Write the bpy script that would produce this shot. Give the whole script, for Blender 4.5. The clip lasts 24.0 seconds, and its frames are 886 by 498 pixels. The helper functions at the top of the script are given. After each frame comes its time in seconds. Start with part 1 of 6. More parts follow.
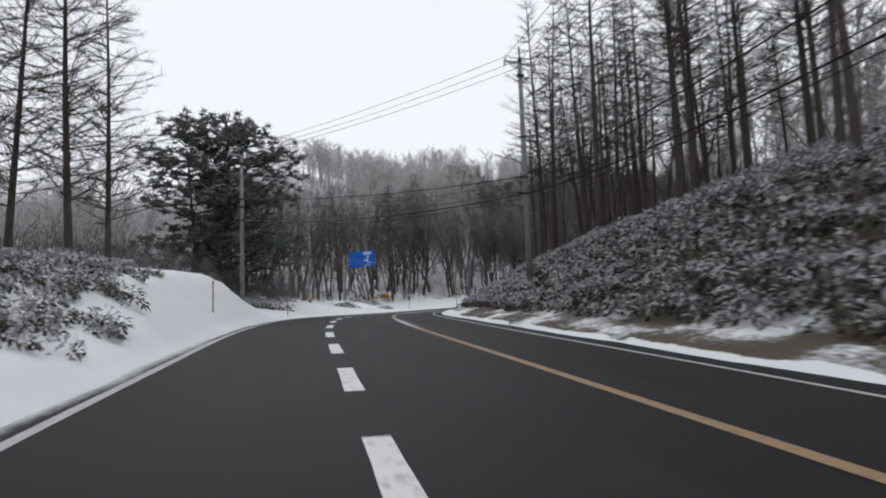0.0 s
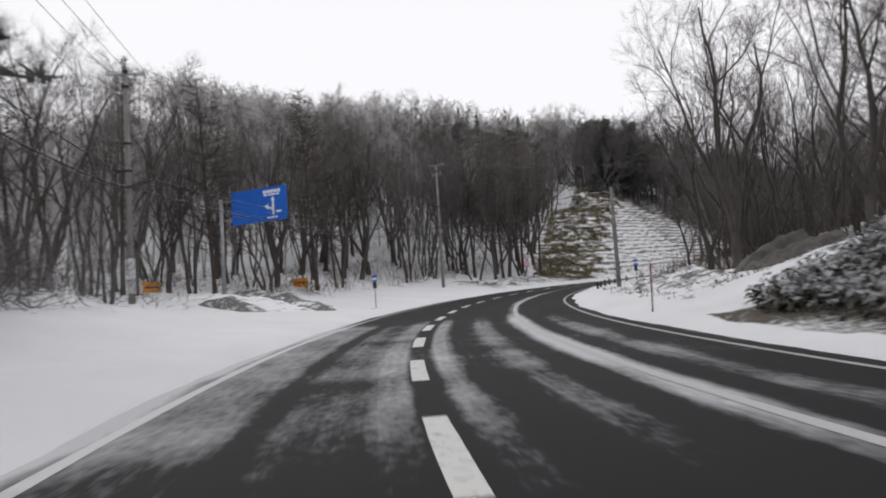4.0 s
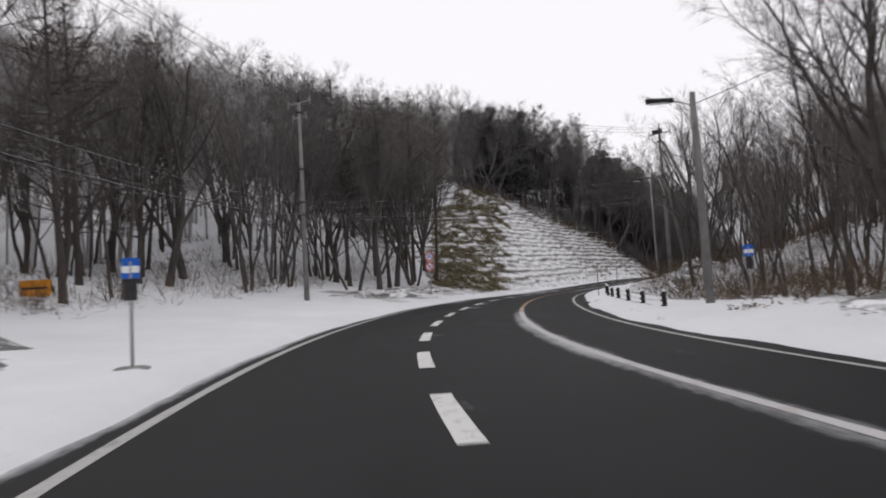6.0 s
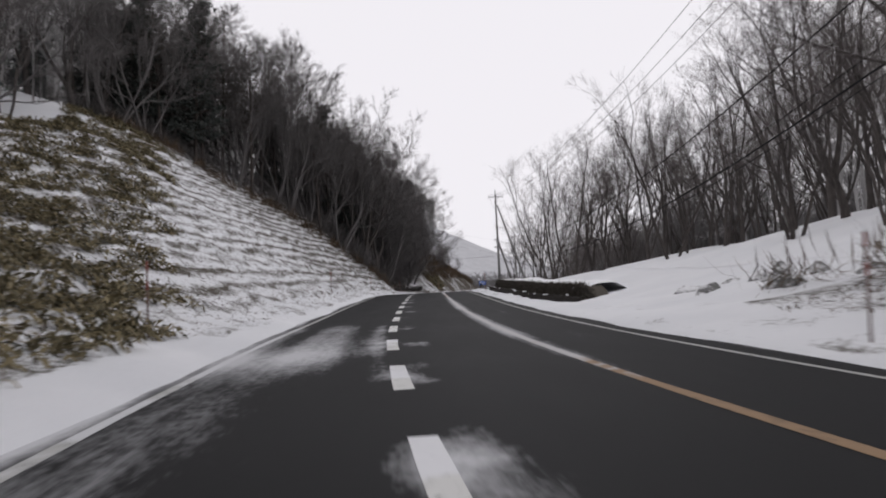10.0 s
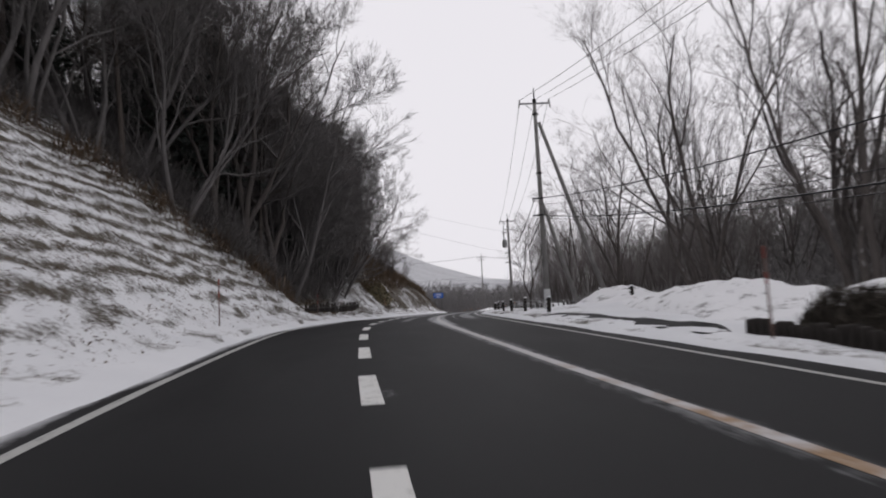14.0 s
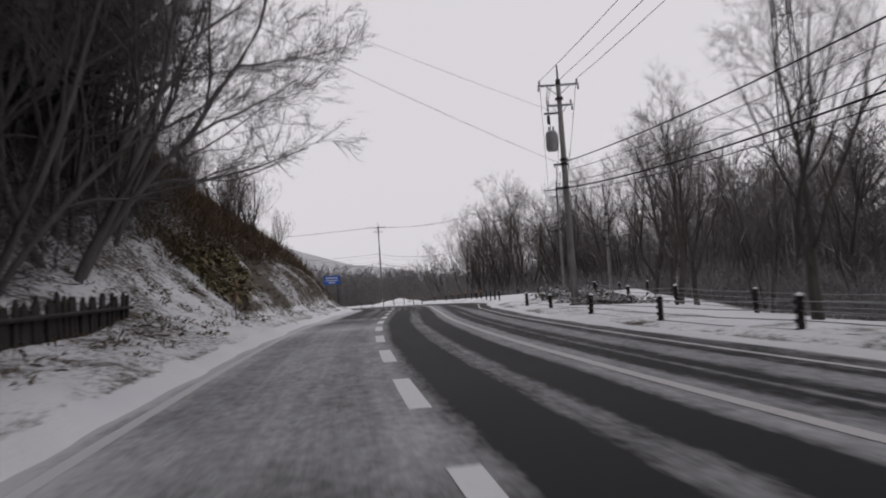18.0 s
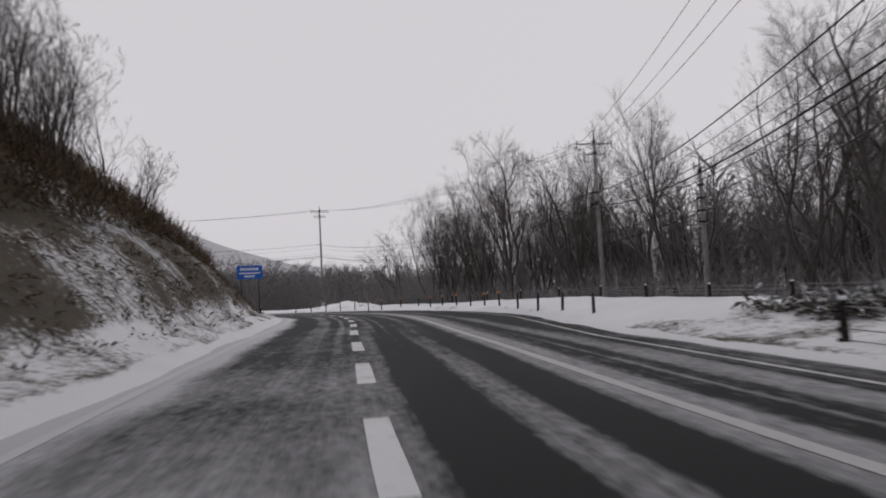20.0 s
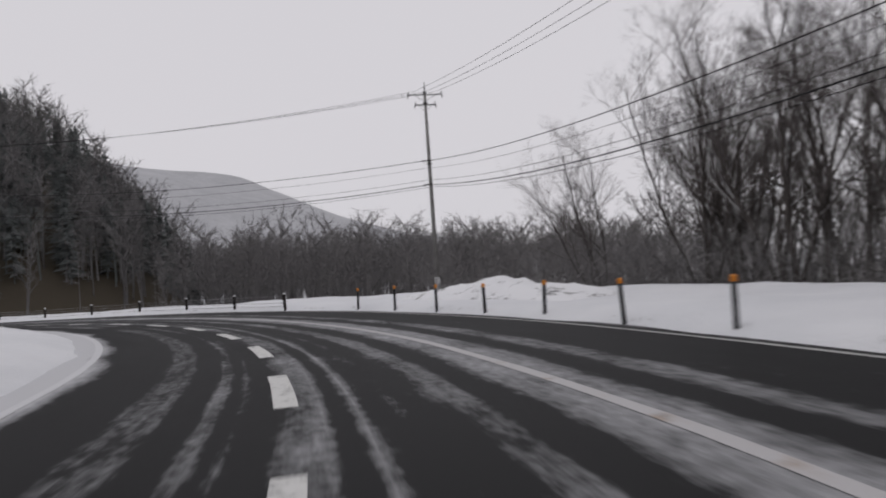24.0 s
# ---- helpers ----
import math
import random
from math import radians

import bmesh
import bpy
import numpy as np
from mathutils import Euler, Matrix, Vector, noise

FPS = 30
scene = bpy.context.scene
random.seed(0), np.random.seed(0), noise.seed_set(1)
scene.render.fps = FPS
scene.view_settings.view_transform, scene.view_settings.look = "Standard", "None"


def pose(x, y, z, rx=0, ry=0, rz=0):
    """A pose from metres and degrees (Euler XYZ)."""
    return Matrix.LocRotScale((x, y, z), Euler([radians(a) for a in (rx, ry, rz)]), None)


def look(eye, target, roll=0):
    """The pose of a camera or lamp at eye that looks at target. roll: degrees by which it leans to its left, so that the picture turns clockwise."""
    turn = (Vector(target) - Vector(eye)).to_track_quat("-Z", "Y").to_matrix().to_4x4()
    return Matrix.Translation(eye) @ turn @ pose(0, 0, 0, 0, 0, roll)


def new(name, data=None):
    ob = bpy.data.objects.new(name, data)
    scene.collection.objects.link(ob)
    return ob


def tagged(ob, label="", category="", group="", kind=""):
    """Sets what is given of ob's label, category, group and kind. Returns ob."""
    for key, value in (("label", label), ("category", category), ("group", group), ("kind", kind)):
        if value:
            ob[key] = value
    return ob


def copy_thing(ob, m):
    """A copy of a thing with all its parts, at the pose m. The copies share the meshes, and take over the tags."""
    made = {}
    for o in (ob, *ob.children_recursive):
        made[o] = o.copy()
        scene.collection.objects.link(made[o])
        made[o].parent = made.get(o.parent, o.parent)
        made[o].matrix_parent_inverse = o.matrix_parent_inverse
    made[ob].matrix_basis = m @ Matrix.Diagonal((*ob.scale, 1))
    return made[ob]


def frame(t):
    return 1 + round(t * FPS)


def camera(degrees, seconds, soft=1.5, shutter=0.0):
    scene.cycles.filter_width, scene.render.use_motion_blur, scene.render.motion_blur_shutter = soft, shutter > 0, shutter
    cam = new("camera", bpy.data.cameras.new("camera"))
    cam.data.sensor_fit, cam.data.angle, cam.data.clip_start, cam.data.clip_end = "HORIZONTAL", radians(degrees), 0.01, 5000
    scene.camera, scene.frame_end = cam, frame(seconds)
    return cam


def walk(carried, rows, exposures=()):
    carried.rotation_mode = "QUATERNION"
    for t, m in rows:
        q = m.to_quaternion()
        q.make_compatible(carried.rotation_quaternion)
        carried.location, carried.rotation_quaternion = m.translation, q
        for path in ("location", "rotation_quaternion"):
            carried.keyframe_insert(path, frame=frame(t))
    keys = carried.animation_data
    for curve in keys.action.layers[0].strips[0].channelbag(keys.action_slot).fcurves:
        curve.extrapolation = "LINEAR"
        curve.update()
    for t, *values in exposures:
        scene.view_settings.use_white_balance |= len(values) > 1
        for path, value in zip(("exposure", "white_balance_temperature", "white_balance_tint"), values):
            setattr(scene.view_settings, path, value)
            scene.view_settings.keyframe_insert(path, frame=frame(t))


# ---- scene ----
# ================= camera and its way =================
cam = camera(64.0, 24.0, soft=1.9, shutter=0.35)
# seconds, eye x y z, yaw (to the left from +y), pitch up, roll
PATH = [
    (0, 0.00, 0.00, 1.25, 12.02, 6.01, -2.06),
    (0.5, -2.42, 5.58, 1.57, 13.35, 5.87, -1.78),
    (1, -4.79, 11.26, 1.87, 13.57, 5.81, -1.85),
    (1.5, -7.19, 17.08, 2.17, 12.95, 5.74, -2.07),
    (2, -9.56, 23.04, 2.45, 12.23, 5.44, -2.34),
    (2.5, -11.88, 29.10, 2.72, 11.29, 5.36, -2.69),
    (3, -14.00, 35.39, 2.96, 8.93, 5.05, -3.05),
    (3.5, -15.86, 41.85, 3.16, 6.04, 4.70, -3.40),
    (4, -17.39, 48.44, 3.34, 3.03, 4.43, -3.69),
    (4.5, -18.59, 55.09, 3.50, -0.11, 4.35, -3.82),
    (5, -19.49, 61.72, 3.67, -3.66, 4.67, -3.65),
    (5.5, -20.01, 68.47, 3.85, -6.82, 4.77, -3.61),
    (6, -20.15, 75.38, 4.02, -9.47, 4.79, -3.32),
    (6.5, -19.95, 82.37, 4.22, -12.12, 4.90, -2.87),
    (7, -19.40, 89.22, 4.44, -15.30, 5.04, -2.26),
    (7.5, -18.42, 95.97, 4.67, -19.23, 5.11, -1.94),
    (8, -16.91, 102.71, 4.92, -23.70, 5.14, -2.32),
    (8.5, -14.94, 109.26, 5.18, -27.81, 5.05, -2.62),
    (9, -12.66, 115.58, 5.44, -31.65, 4.95, -3.21),
    (9.5, -9.94, 121.74, 5.67, -34.25, 4.80, -3.17),
    (10, -6.94, 127.75, 5.87, -36.47, 4.65, -2.80),
    (10.5, -3.72, 133.59, 6.07, -38.97, 4.70, -2.36),
    (11, -0.31, 139.28, 6.27, -40.79, 4.87, -1.94),
    (11.5, 3.24, 144.85, 6.49, -42.10, 5.09, -1.63),
    (12, 6.88, 150.33, 6.73, -42.96, 5.33, -1.56),
    (12.5, 10.57, 155.75, 6.99, -43.31, 5.53, -1.86),
    (13, 14.33, 161.11, 7.26, -43.08, 5.55, -2.72),
    (13.5, 18.09, 166.35, 7.56, -42.84, 5.36, -2.77),
    (14, 21.82, 171.76, 7.85, -42.71, 5.31, -3.12),
    (14.5, 25.59, 177.21, 8.13, -42.78, 5.34, -3.13),
    (15, 29.27, 182.69, 8.37, -42.92, 5.09, -3.21),
    (15.5, 33.03, 188.14, 8.59, -43.65, 4.99, -3.61),
    (16, 36.85, 193.45, 8.77, -45.00, 4.63, -4.07),
    (16.5, 40.86, 198.57, 8.93, -47.31, 4.42, -3.86),
    (17, 45.06, 203.47, 9.00, -49.76, 3.79, -3.26),
    (17.5, 49.44, 208.19, 9.04, -51.95, 3.49, -3.28),
    (18, 53.90, 212.83, 9.08, -53.96, 3.64, -3.89),
    (18.5, 58.48, 217.39, 9.12, -55.41, 3.29, -3.97),
    (19, 63.19, 221.78, 9.17, -56.61, 3.35, -3.73),
    (19.5, 68.00, 226.08, 9.22, -57.78, 3.47, -3.36),
    (20, 72.92, 230.28, 9.27, -58.95, 3.53, -2.97),
    (20.5, 77.96, 234.42, 9.33, -60.10, 3.57, -2.65),
    (21, 83.15, 238.47, 9.39, -61.15, 3.75, -2.47),
    (21.5, 88.45, 242.43, 9.42, -61.90, 3.58, -1.92),
    (22, 93.77, 246.42, 9.43, -61.74, 3.29, -1.97),
    (22.5, 99.15, 250.64, 9.43, -60.34, 3.18, -2.30),
    (23, 104.47, 255.16, 9.42, -57.44, 3.01, -2.79),
    (23.5, 109.59, 260.04, 9.37, -53.39, 2.56, -3.35),
    (24, 114.45, 265.24, 9.29, -49.00, 1.69, -3.97),
]


def rig(x, y, z, yaw, pitch, roll):
    a, b = radians(yaw), radians(pitch)
    ahead = Vector((-math.sin(a) * math.cos(b), math.cos(a) * math.cos(b), math.sin(b)))
    eye = Vector((x, y, z))
    return look(eye, eye + ahead * 2, roll)


walk(cam, [(t, rig(*rest)) for t, *rest in PATH],
     exposures=[(0, 0.08, 6250, 10), (5, 0.14, 6560, 13), (9, 0.02, 6530, 15), (13, -0.06, 6500, 15), (17, -0.3, 6560, 16), (21, -0.5, 6560, 16), (24, -0.45, 6500, 15)])

# ================= sky and light: an overcast winter day =================
world = bpy.data.worlds.new("overcast_sky")
scene.world = world
world.use_nodes = True
wn, wl = world.node_tree.nodes, world.node_tree.links
sky = wn.new("ShaderNodeTexSky")
sky.sky_type = "NISHITA"
sky.sun_disc = False
sky.sun_elevation, sky.sun_rotation = radians(38), radians(150)
sky.dust_density = 5.0
grey = wn.new("ShaderNodeHueSaturation")
grey.inputs["Saturation"].default_value = 0.12
wl.new(sky.outputs["Color"], grey.inputs["Color"])
veil = wn.new("ShaderNodeMix")
veil.data_type = "RGBA"
veil.inputs["Factor"].default_value = 0.9
veil.inputs["B"].default_value = (9.3, 9.35, 9.6, 1)
wl.new(grey.outputs["Color"], veil.inputs["A"])
back = wn["Background"]
back.inputs["Strength"].default_value = 0.1
wl.new(veil.outputs["Result"], back.inputs["Color"])
sun = new("sun", bpy.data.lights.new("sun", "SUN"))
sun.data.energy, sun.data.angle, sun.data.color = 0.3, radians(25), (1, 0.97, 0.93)
sun.matrix_basis = look((0, 0, 50), (20, -34, 18))

# ================= materials =================


class Mat:
    """A node material with short ways to its nodes."""

    def __init__(self, name, rough=0.8, metal=0.0, spec=0.3):
        self.m = bpy.data.materials.new(name)
        self.m.use_nodes = True
        self.t = self.m.node_tree
        self.b = self.t.nodes["Principled BSDF"]
        self.b.inputs["Roughness"].default_value = rough
        self.b.inputs["Metallic"].default_value = metal
        self.b.inputs["Specular IOR Level"].default_value = spec

    def node(self, kind, **values):
        n = self.t.nodes.new(kind)
        for key, v in values.items():
            n.inputs[key.replace("_", " ")].default_value = v
        return n

    def link(self, a, b):
        self.t.links.new(a, b)

    def noise(self, scale, detail=4.0, rough=0.55, coord=None, stretch=None):
        n = self.node("ShaderNodeTexNoise", Scale=scale, Detail=detail, Roughness=rough)
        if coord is None:
            coord = self.t.nodes.new("ShaderNodeTexCoord").outputs["Object"]
        if stretch:
            mp = self.t.nodes.new("ShaderNodeMapping")
            mp.inputs["Scale"].default_value = stretch
            self.link(coord, mp.inputs["Vector"])
            coord = mp.outputs["Vector"]
        self.link(coord, n.inputs["Vector"])
        return n.outputs["Fac"]

    def ramp(self, fac, *stops):
        r = self.t.nodes.new("ShaderNodeValToRGB")
        e = r.color_ramp.elements
        while len(e) < len(stops):
            e.new(0.5)
        for el, (p, c) in zip(e, stops):
            el.position = p
            el.color = (c, c, c, 1) if isinstance(c, (int, float)) else (*c, 1)
        self.link(fac, r.inputs["Fac"])
        return r.outputs["Color"]

    def mix(self, fac, a, b, blend="MIX"):
        n = self.t.nodes.new("ShaderNodeMix")
        n.data_type = "RGBA"
        n.blend_type = blend
        for v, slot in ((fac, "Factor"), (a, "A"), (b, "B")):
            if hasattr(v, "links"):
                self.link(v, n.inputs[slot])
            elif isinstance(v, tuple):
                n.inputs[slot].default_value = (*v, 1)
            else:
                n.inputs[slot].default_value = v
        return n.outputs["Result"]

    def math(self, op, a, b=0.0, clamp=False):
        n = self.t.nodes.new("ShaderNodeMath")
        n.operation, n.use_clamp = op, clamp
        for i, v in enumerate((a, b)):
            if hasattr(v, "links"):
                self.link(v, n.inputs[i])
            else:
                n.inputs[i].default_value = v
        return n.outputs["Value"]

    def attr(self, name):
        n = self.t.nodes.new("ShaderNodeAttribute")
        n.attribute_name = name
        return n.outputs["Fac"]

    def color(self, c):
        if hasattr(c, "links"):
            self.link(c, self.b.inputs["Base Color"])
        else:
            self.b.inputs["Base Color"].default_value = (*c, 1)
        return self

    def rough(self, r):
        self.link(r, self.b.inputs["Roughness"])
        return self

    def bump(self, h, strength=0.3, distance=0.02):
        n = self.node("ShaderNodeBump", Strength=strength, Distance=distance)
        self.link(h, n.inputs["Height"])
        self.link(n.outputs["Normal"], self.b.inputs["Normal"])
        return self


def plain(name, lo, hi, scale, rough=0.8, metal=0.0, bump=0.2, dist=0.01, stretch=None, spec=0.3):
    """Two tones mixed by noise at two scales, with a fine bump."""
    m = Mat(name, rough, metal, spec)
    big, fine = m.noise(scale * 0.22, 3.0), m.noise(scale, 5.0, stretch=stretch)
    f = m.math("ADD", m.math("MULTIPLY", big, 0.5), m.math("MULTIPLY", fine, 0.5))
    m.color(m.mix(m.ramp(f, (0.35, 0.0), (0.65, 1.0)), lo, hi))
    m.bump(fine, bump, dist)
    return m.m


# snow lying on the ground; the part that is worn shows dead grass and soil
def snow_ground():
    m = Mat("snow_ground", 0.75, spec=0.2)
    bare = m.attr("bare")
    n1, n2, n3 = m.noise(0.35, 4.0), m.noise(4.8, 6.0, 0.7), m.noise(14.0, 4.0)
    f = m.math("ADD", m.math("MULTIPLY", n2, 0.6), m.math("MULTIPLY", n3, 0.4))
    ledge = m.math("MULTIPLY", m.attr("ledge"), m.math("SINE", m.math("ADD", m.math("MULTIPLY", m.attr("level"), 8.6), m.math("MULTIPLY", n1, 13.0))))
    ledge = m.math("MULTIPLY", ledge, m.ramp(m.noise(0.8, 4.0, 0.6), (0.36, 0.15), (0.62, 1.3)))
    bare = m.math("ADD", bare, m.math("MULTIPLY", ledge, 0.11))
    cover = m.ramp(m.math("ADD", m.math("SUBTRACT", bare, 0.5), f), (0.46, 0.0), (0.62, 1.0))
    soil = m.mix(n3, (0.028, 0.024, 0.019), (0.11, 0.092, 0.066))
    white = m.mix(n1, (0.62, 0.635, 0.66), (0.79, 0.797, 0.81))
    m.color(m.mix(cover, white, soil))
    m.bump(f, 0.5, 0.12)
    return m.m


def road_surface():
    m = Mat("asphalt_with_snow", 0.7, spec=0.075)
    snow = m.attr("snow")
    uv = m.t.nodes.new("ShaderNodeTexCoord").outputs["UV"]
    grain, mid = m.noise(60.0, 2.0), m.noise(1.0, 5.0, 0.6, uv, (0.7, 0.16, 1.0))
    streak = m.noise(1.0, 5.0, 0.65, uv, (2.6, 0.9, 1.0))
    fine = m.noise(1.0, 6.0, 0.75, uv, (8.0, 4.0, 1.0))
    lines = m.noise(1.0, 4.0, 0.7, uv, (5.5, 0.1, 1.0))
    f = m.math("ADD", m.math("MULTIPLY", lines, 0.2), m.math("ADD", m.math("MULTIPLY", streak, 0.35), m.math("MULTIPLY", fine, 0.55)))
    f = m.math("MULTIPLY", m.math("SUBTRACT", f, 0.55), 1.3)
    cover = m.ramp(m.math("ADD", snow, f), (0.36, 0.0), (0.98, 1.0))
    tar = m.mix(m.ramp(mid, (0.3, 0.0), (0.7, 1.0)), (0.0105, 0.0107, 0.0113), (0.023, 0.0231, 0.024))
    tar = m.mix(m.ramp(grain, (0.45, 0.0), (0.8, 0.35)), tar, (0.03, 0.03, 0.031))
    m.color(m.mix(cover, tar, (0.53, 0.535, 0.55)))
    m.rough(m.ramp(m.math("ADD", m.math("MULTIPLY", cover, 0.4), m.math("MULTIPLY", mid, 0.4)), (0.1, 0.6), (0.5, 0.85)))
    m.bump(grain, 0.25, 0.006)
    return m.m


def worn_paint(name, tone, dirt, slush=0.72):
    """Road paint, worn through in specks and dusted with snow."""
    m = Mat(name, 0.7)
    n = m.noise(7.0, 5.0, 0.7)
    c = m.mix(m.ramp(n, (0.28, 0.0), (0.46, 1.0)), dirt, tone)
    lie = m.math("ADD", m.attr("snow"), m.math("MULTIPLY", m.noise(1.7, 5.0, 0.65), 0.9))
    dust = m.ramp(lie, (0.82, 0.0), (1.3, 0.85))
    m.color(m.mix(dust, c, (slush, slush * 1.01, slush * 1.04)))
    return m.m


def bark(name, lo, hi, snow=0.0):
    m = Mat(name, 0.9, spec=0.15)
    n = m.noise(5.0, 5.0, 0.65, stretch=(1.0, 1.0, 0.25))
    tone = m.mix(m.ramp(n, (0.3, 0.0), (0.7, 1.0)), lo, hi)
    rnd = m.t.nodes.new("ShaderNodeObjectInfo").outputs["Random"]
    tone = m.mix(m.math("MULTIPLY", rnd, 0.45), tone, hi)
    if snow:
        geo = m.t.nodes.new("ShaderNodeNewGeometry")
        sep = m.t.nodes.new("ShaderNodeSeparateXYZ")
        m.link(geo.outputs["Normal"], sep.inputs["Vector"])
        top = m.ramp(m.math("ADD", sep.outputs["Z"], m.math("MULTIPLY", m.noise(3.0, 3.0), 0.5)), (0.85, 0.0), (1.05, snow))
        tone = m.mix(top, tone, (0.78, 0.79, 0.81))
    m.color(tone)
    m.bump(n, 0.5, 0.03)
    return m.m


M_SNOW, M_ROAD = snow_ground(), road_surface()
M_WHITE = worn_paint("white_road_paint", (0.62, 0.62, 0.6), (0.12, 0.12, 0.12))
M_EDGE = worn_paint("faded_edge_paint", (0.4, 0.4, 0.385), (0.07, 0.07, 0.072), 0.6)
M_ORANGE = worn_paint("orange_road_paint", (0.27, 0.175, 0.1), (0.03, 0.027, 0.025), 0.5)
M_BARK = bark("grey_brown_bark", (0.034, 0.03, 0.029), (0.105, 0.093, 0.087), 0.5)
M_TWIG = bark("twig_bark", (0.08, 0.072, 0.07), (0.17, 0.154, 0.149))
M_LARCH = bark("larch_bark", (0.03, 0.025, 0.023), (0.09, 0.076, 0.068))
M_BIRCH = bark("pale_birch_bark", (0.16, 0.15, 0.14), (0.3, 0.29, 0.27))
M_NEEDLE = plain("pine_needles", (0.075, 0.087, 0.08), (0.17, 0.185, 0.168), 1.2, 0.85)
M_DARKNEEDLE = plain("spruce_needles", (0.035, 0.041, 0.038), (0.09, 0.1, 0.092), 3.0, 0.85)
M_THICK = bark("dark_thicket_twigs", (0.075, 0.07, 0.07), (0.16, 0.15, 0.148))
M_CONC = plain("weathered_concrete", (0.13, 0.125, 0.12), (0.25, 0.245, 0.235), 6.0, 0.85, stretch=(1, 1, 0.2))
M_WRAP = plain("pale_pole_wrap", (0.4, 0.41, 0.42), (0.58, 0.58, 0.58), 6.0, 0.7)
M_STEEL = plain("galvanised_steel", (0.2, 0.205, 0.21), (0.36, 0.36, 0.365), 14.0, 0.5, 0.6)
M_DARK = plain("dark_metal", (0.018, 0.018, 0.02), (0.045, 0.044, 0.045), 12.0, 0.6, 0.3)
M_CABLE = bark("snow_topped_black_cable", (0.01, 0.01, 0.011), (0.026, 0.026, 0.028), 0.6)
# the next three are lightened beyond bark and needle tone to imitate haze
M_HAZETWIG = bark("haze_pale_twigs", (0.35, 0.342, 0.34), (0.52, 0.508, 0.502))
M_HAZEVALLEY = bark("haze_pale_valley_twigs", (0.13, 0.125, 0.125), (0.22, 0.212, 0.21))
M_HAZECON = plain("haze_pale_conifer_needles", (0.1, 0.112, 0.11), (0.18, 0.192, 0.187), 2.0, 0.9)
M_PORC = plain("grey_porcelain", (0.2, 0.19, 0.19), (0.4, 0.39, 0.38), 10.0, 0.3)
M_WOOD = plain("dark_stained_wood", (0.012, 0.01, 0.009), (0.04, 0.034, 0.03), 8.0, 0.85, stretch=(1, 1, 0.2))
M_BLUE = plain("blue_sign_face", (0.008, 0.09, 0.42), (0.012, 0.12, 0.52), 2.0, 0.45, bump=0.02)
M_LETTER = plain("white_sign_sheet", (0.7, 0.72, 0.74), (0.82, 0.83, 0.84), 4.0, 0.5, bump=0.02)
M_RED = plain("red_sign_sheet", (0.42, 0.02, 0.025), (0.55, 0.035, 0.035), 4.0, 0.45, bump=0.02)
M_YELLOW = plain("orange_sign_face", (0.6, 0.22, 0.012), (0.75, 0.3, 0.02), 3.0, 0.5, bump=0.02)
M_STICK = plain("weathered_red_brown_stick", (0.1, 0.06, 0.05), (0.2, 0.13, 0.11), 10.0, 0.7)
M_STEELP = plain("pale_grey_post", (0.3, 0.31, 0.32), (0.48, 0.48, 0.48), 10.0, 0.6)
M_REFLECT = plain("orange_reflector", (0.62, 0.2, 0.02), (0.78, 0.3, 0.03), 8.0, 0.4)
M_SNOWCAP = plain("clean_snow", (0.76, 0.77, 0.79), (0.86, 0.865, 0.875), 3.0, 0.75, bump=0.4, dist=0.06)
M_ROCK = plain("dark_wet_rock", (0.03, 0.028, 0.026), (0.12, 0.11, 0.1), 2.5, 0.7, bump=0.6, dist=0.08)


def leafy(name, lo, hi, snow):
    """Leaves: dead and green tones, with snow on the crest of each clump."""
    m = Mat(name, 0.75, spec=0.2)
    isl = m.t.nodes.new("ShaderNodeNewGeometry")
    tone = m.mix(isl.outputs["Random Per Island"], lo, hi)
    up = m.math("ADD", m.attr("crest"), m.math("MULTIPLY", m.noise(0.7, 5.0, 0.7), 0.9))
    m.color(m.mix(m.ramp(up, (1.15 - snow, 0.0), (1.75 - snow, 0.65)), tone, (0.5, 0.51, 0.53)))
    return m.m


M_SASA = leafy("snowy_bamboo_grass", (0.022, 0.021, 0.017), (0.1, 0.09, 0.07), 0.2)
M_SASA2 = leafy("green_brown_bamboo_grass", (0.035, 0.032, 0.018), (0.26, 0.215, 0.125), 0.15)
M_DRY = leafy("dry_brown_brush", (0.045, 0.033, 0.022), (0.14, 0.095, 0.06), -0.3)
M_HEDGE = leafy("dark_hedge_twigs", (0.03, 0.027, 0.024), (0.11, 0.096, 0.08), -0.25)


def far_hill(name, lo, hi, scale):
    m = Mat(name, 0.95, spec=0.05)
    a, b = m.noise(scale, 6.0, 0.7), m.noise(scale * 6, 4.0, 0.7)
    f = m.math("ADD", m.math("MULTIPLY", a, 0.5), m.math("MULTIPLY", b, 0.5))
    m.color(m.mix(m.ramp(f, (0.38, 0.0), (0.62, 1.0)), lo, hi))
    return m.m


# pale grey in place of wood tones: haze painted into the mountain's colour
M_FAR = far_hill("haze_pale_wooded_mountain", (0.38, 0.385, 0.4), (0.48, 0.485, 0.5), 0.05)

# ================= mesh helpers =================


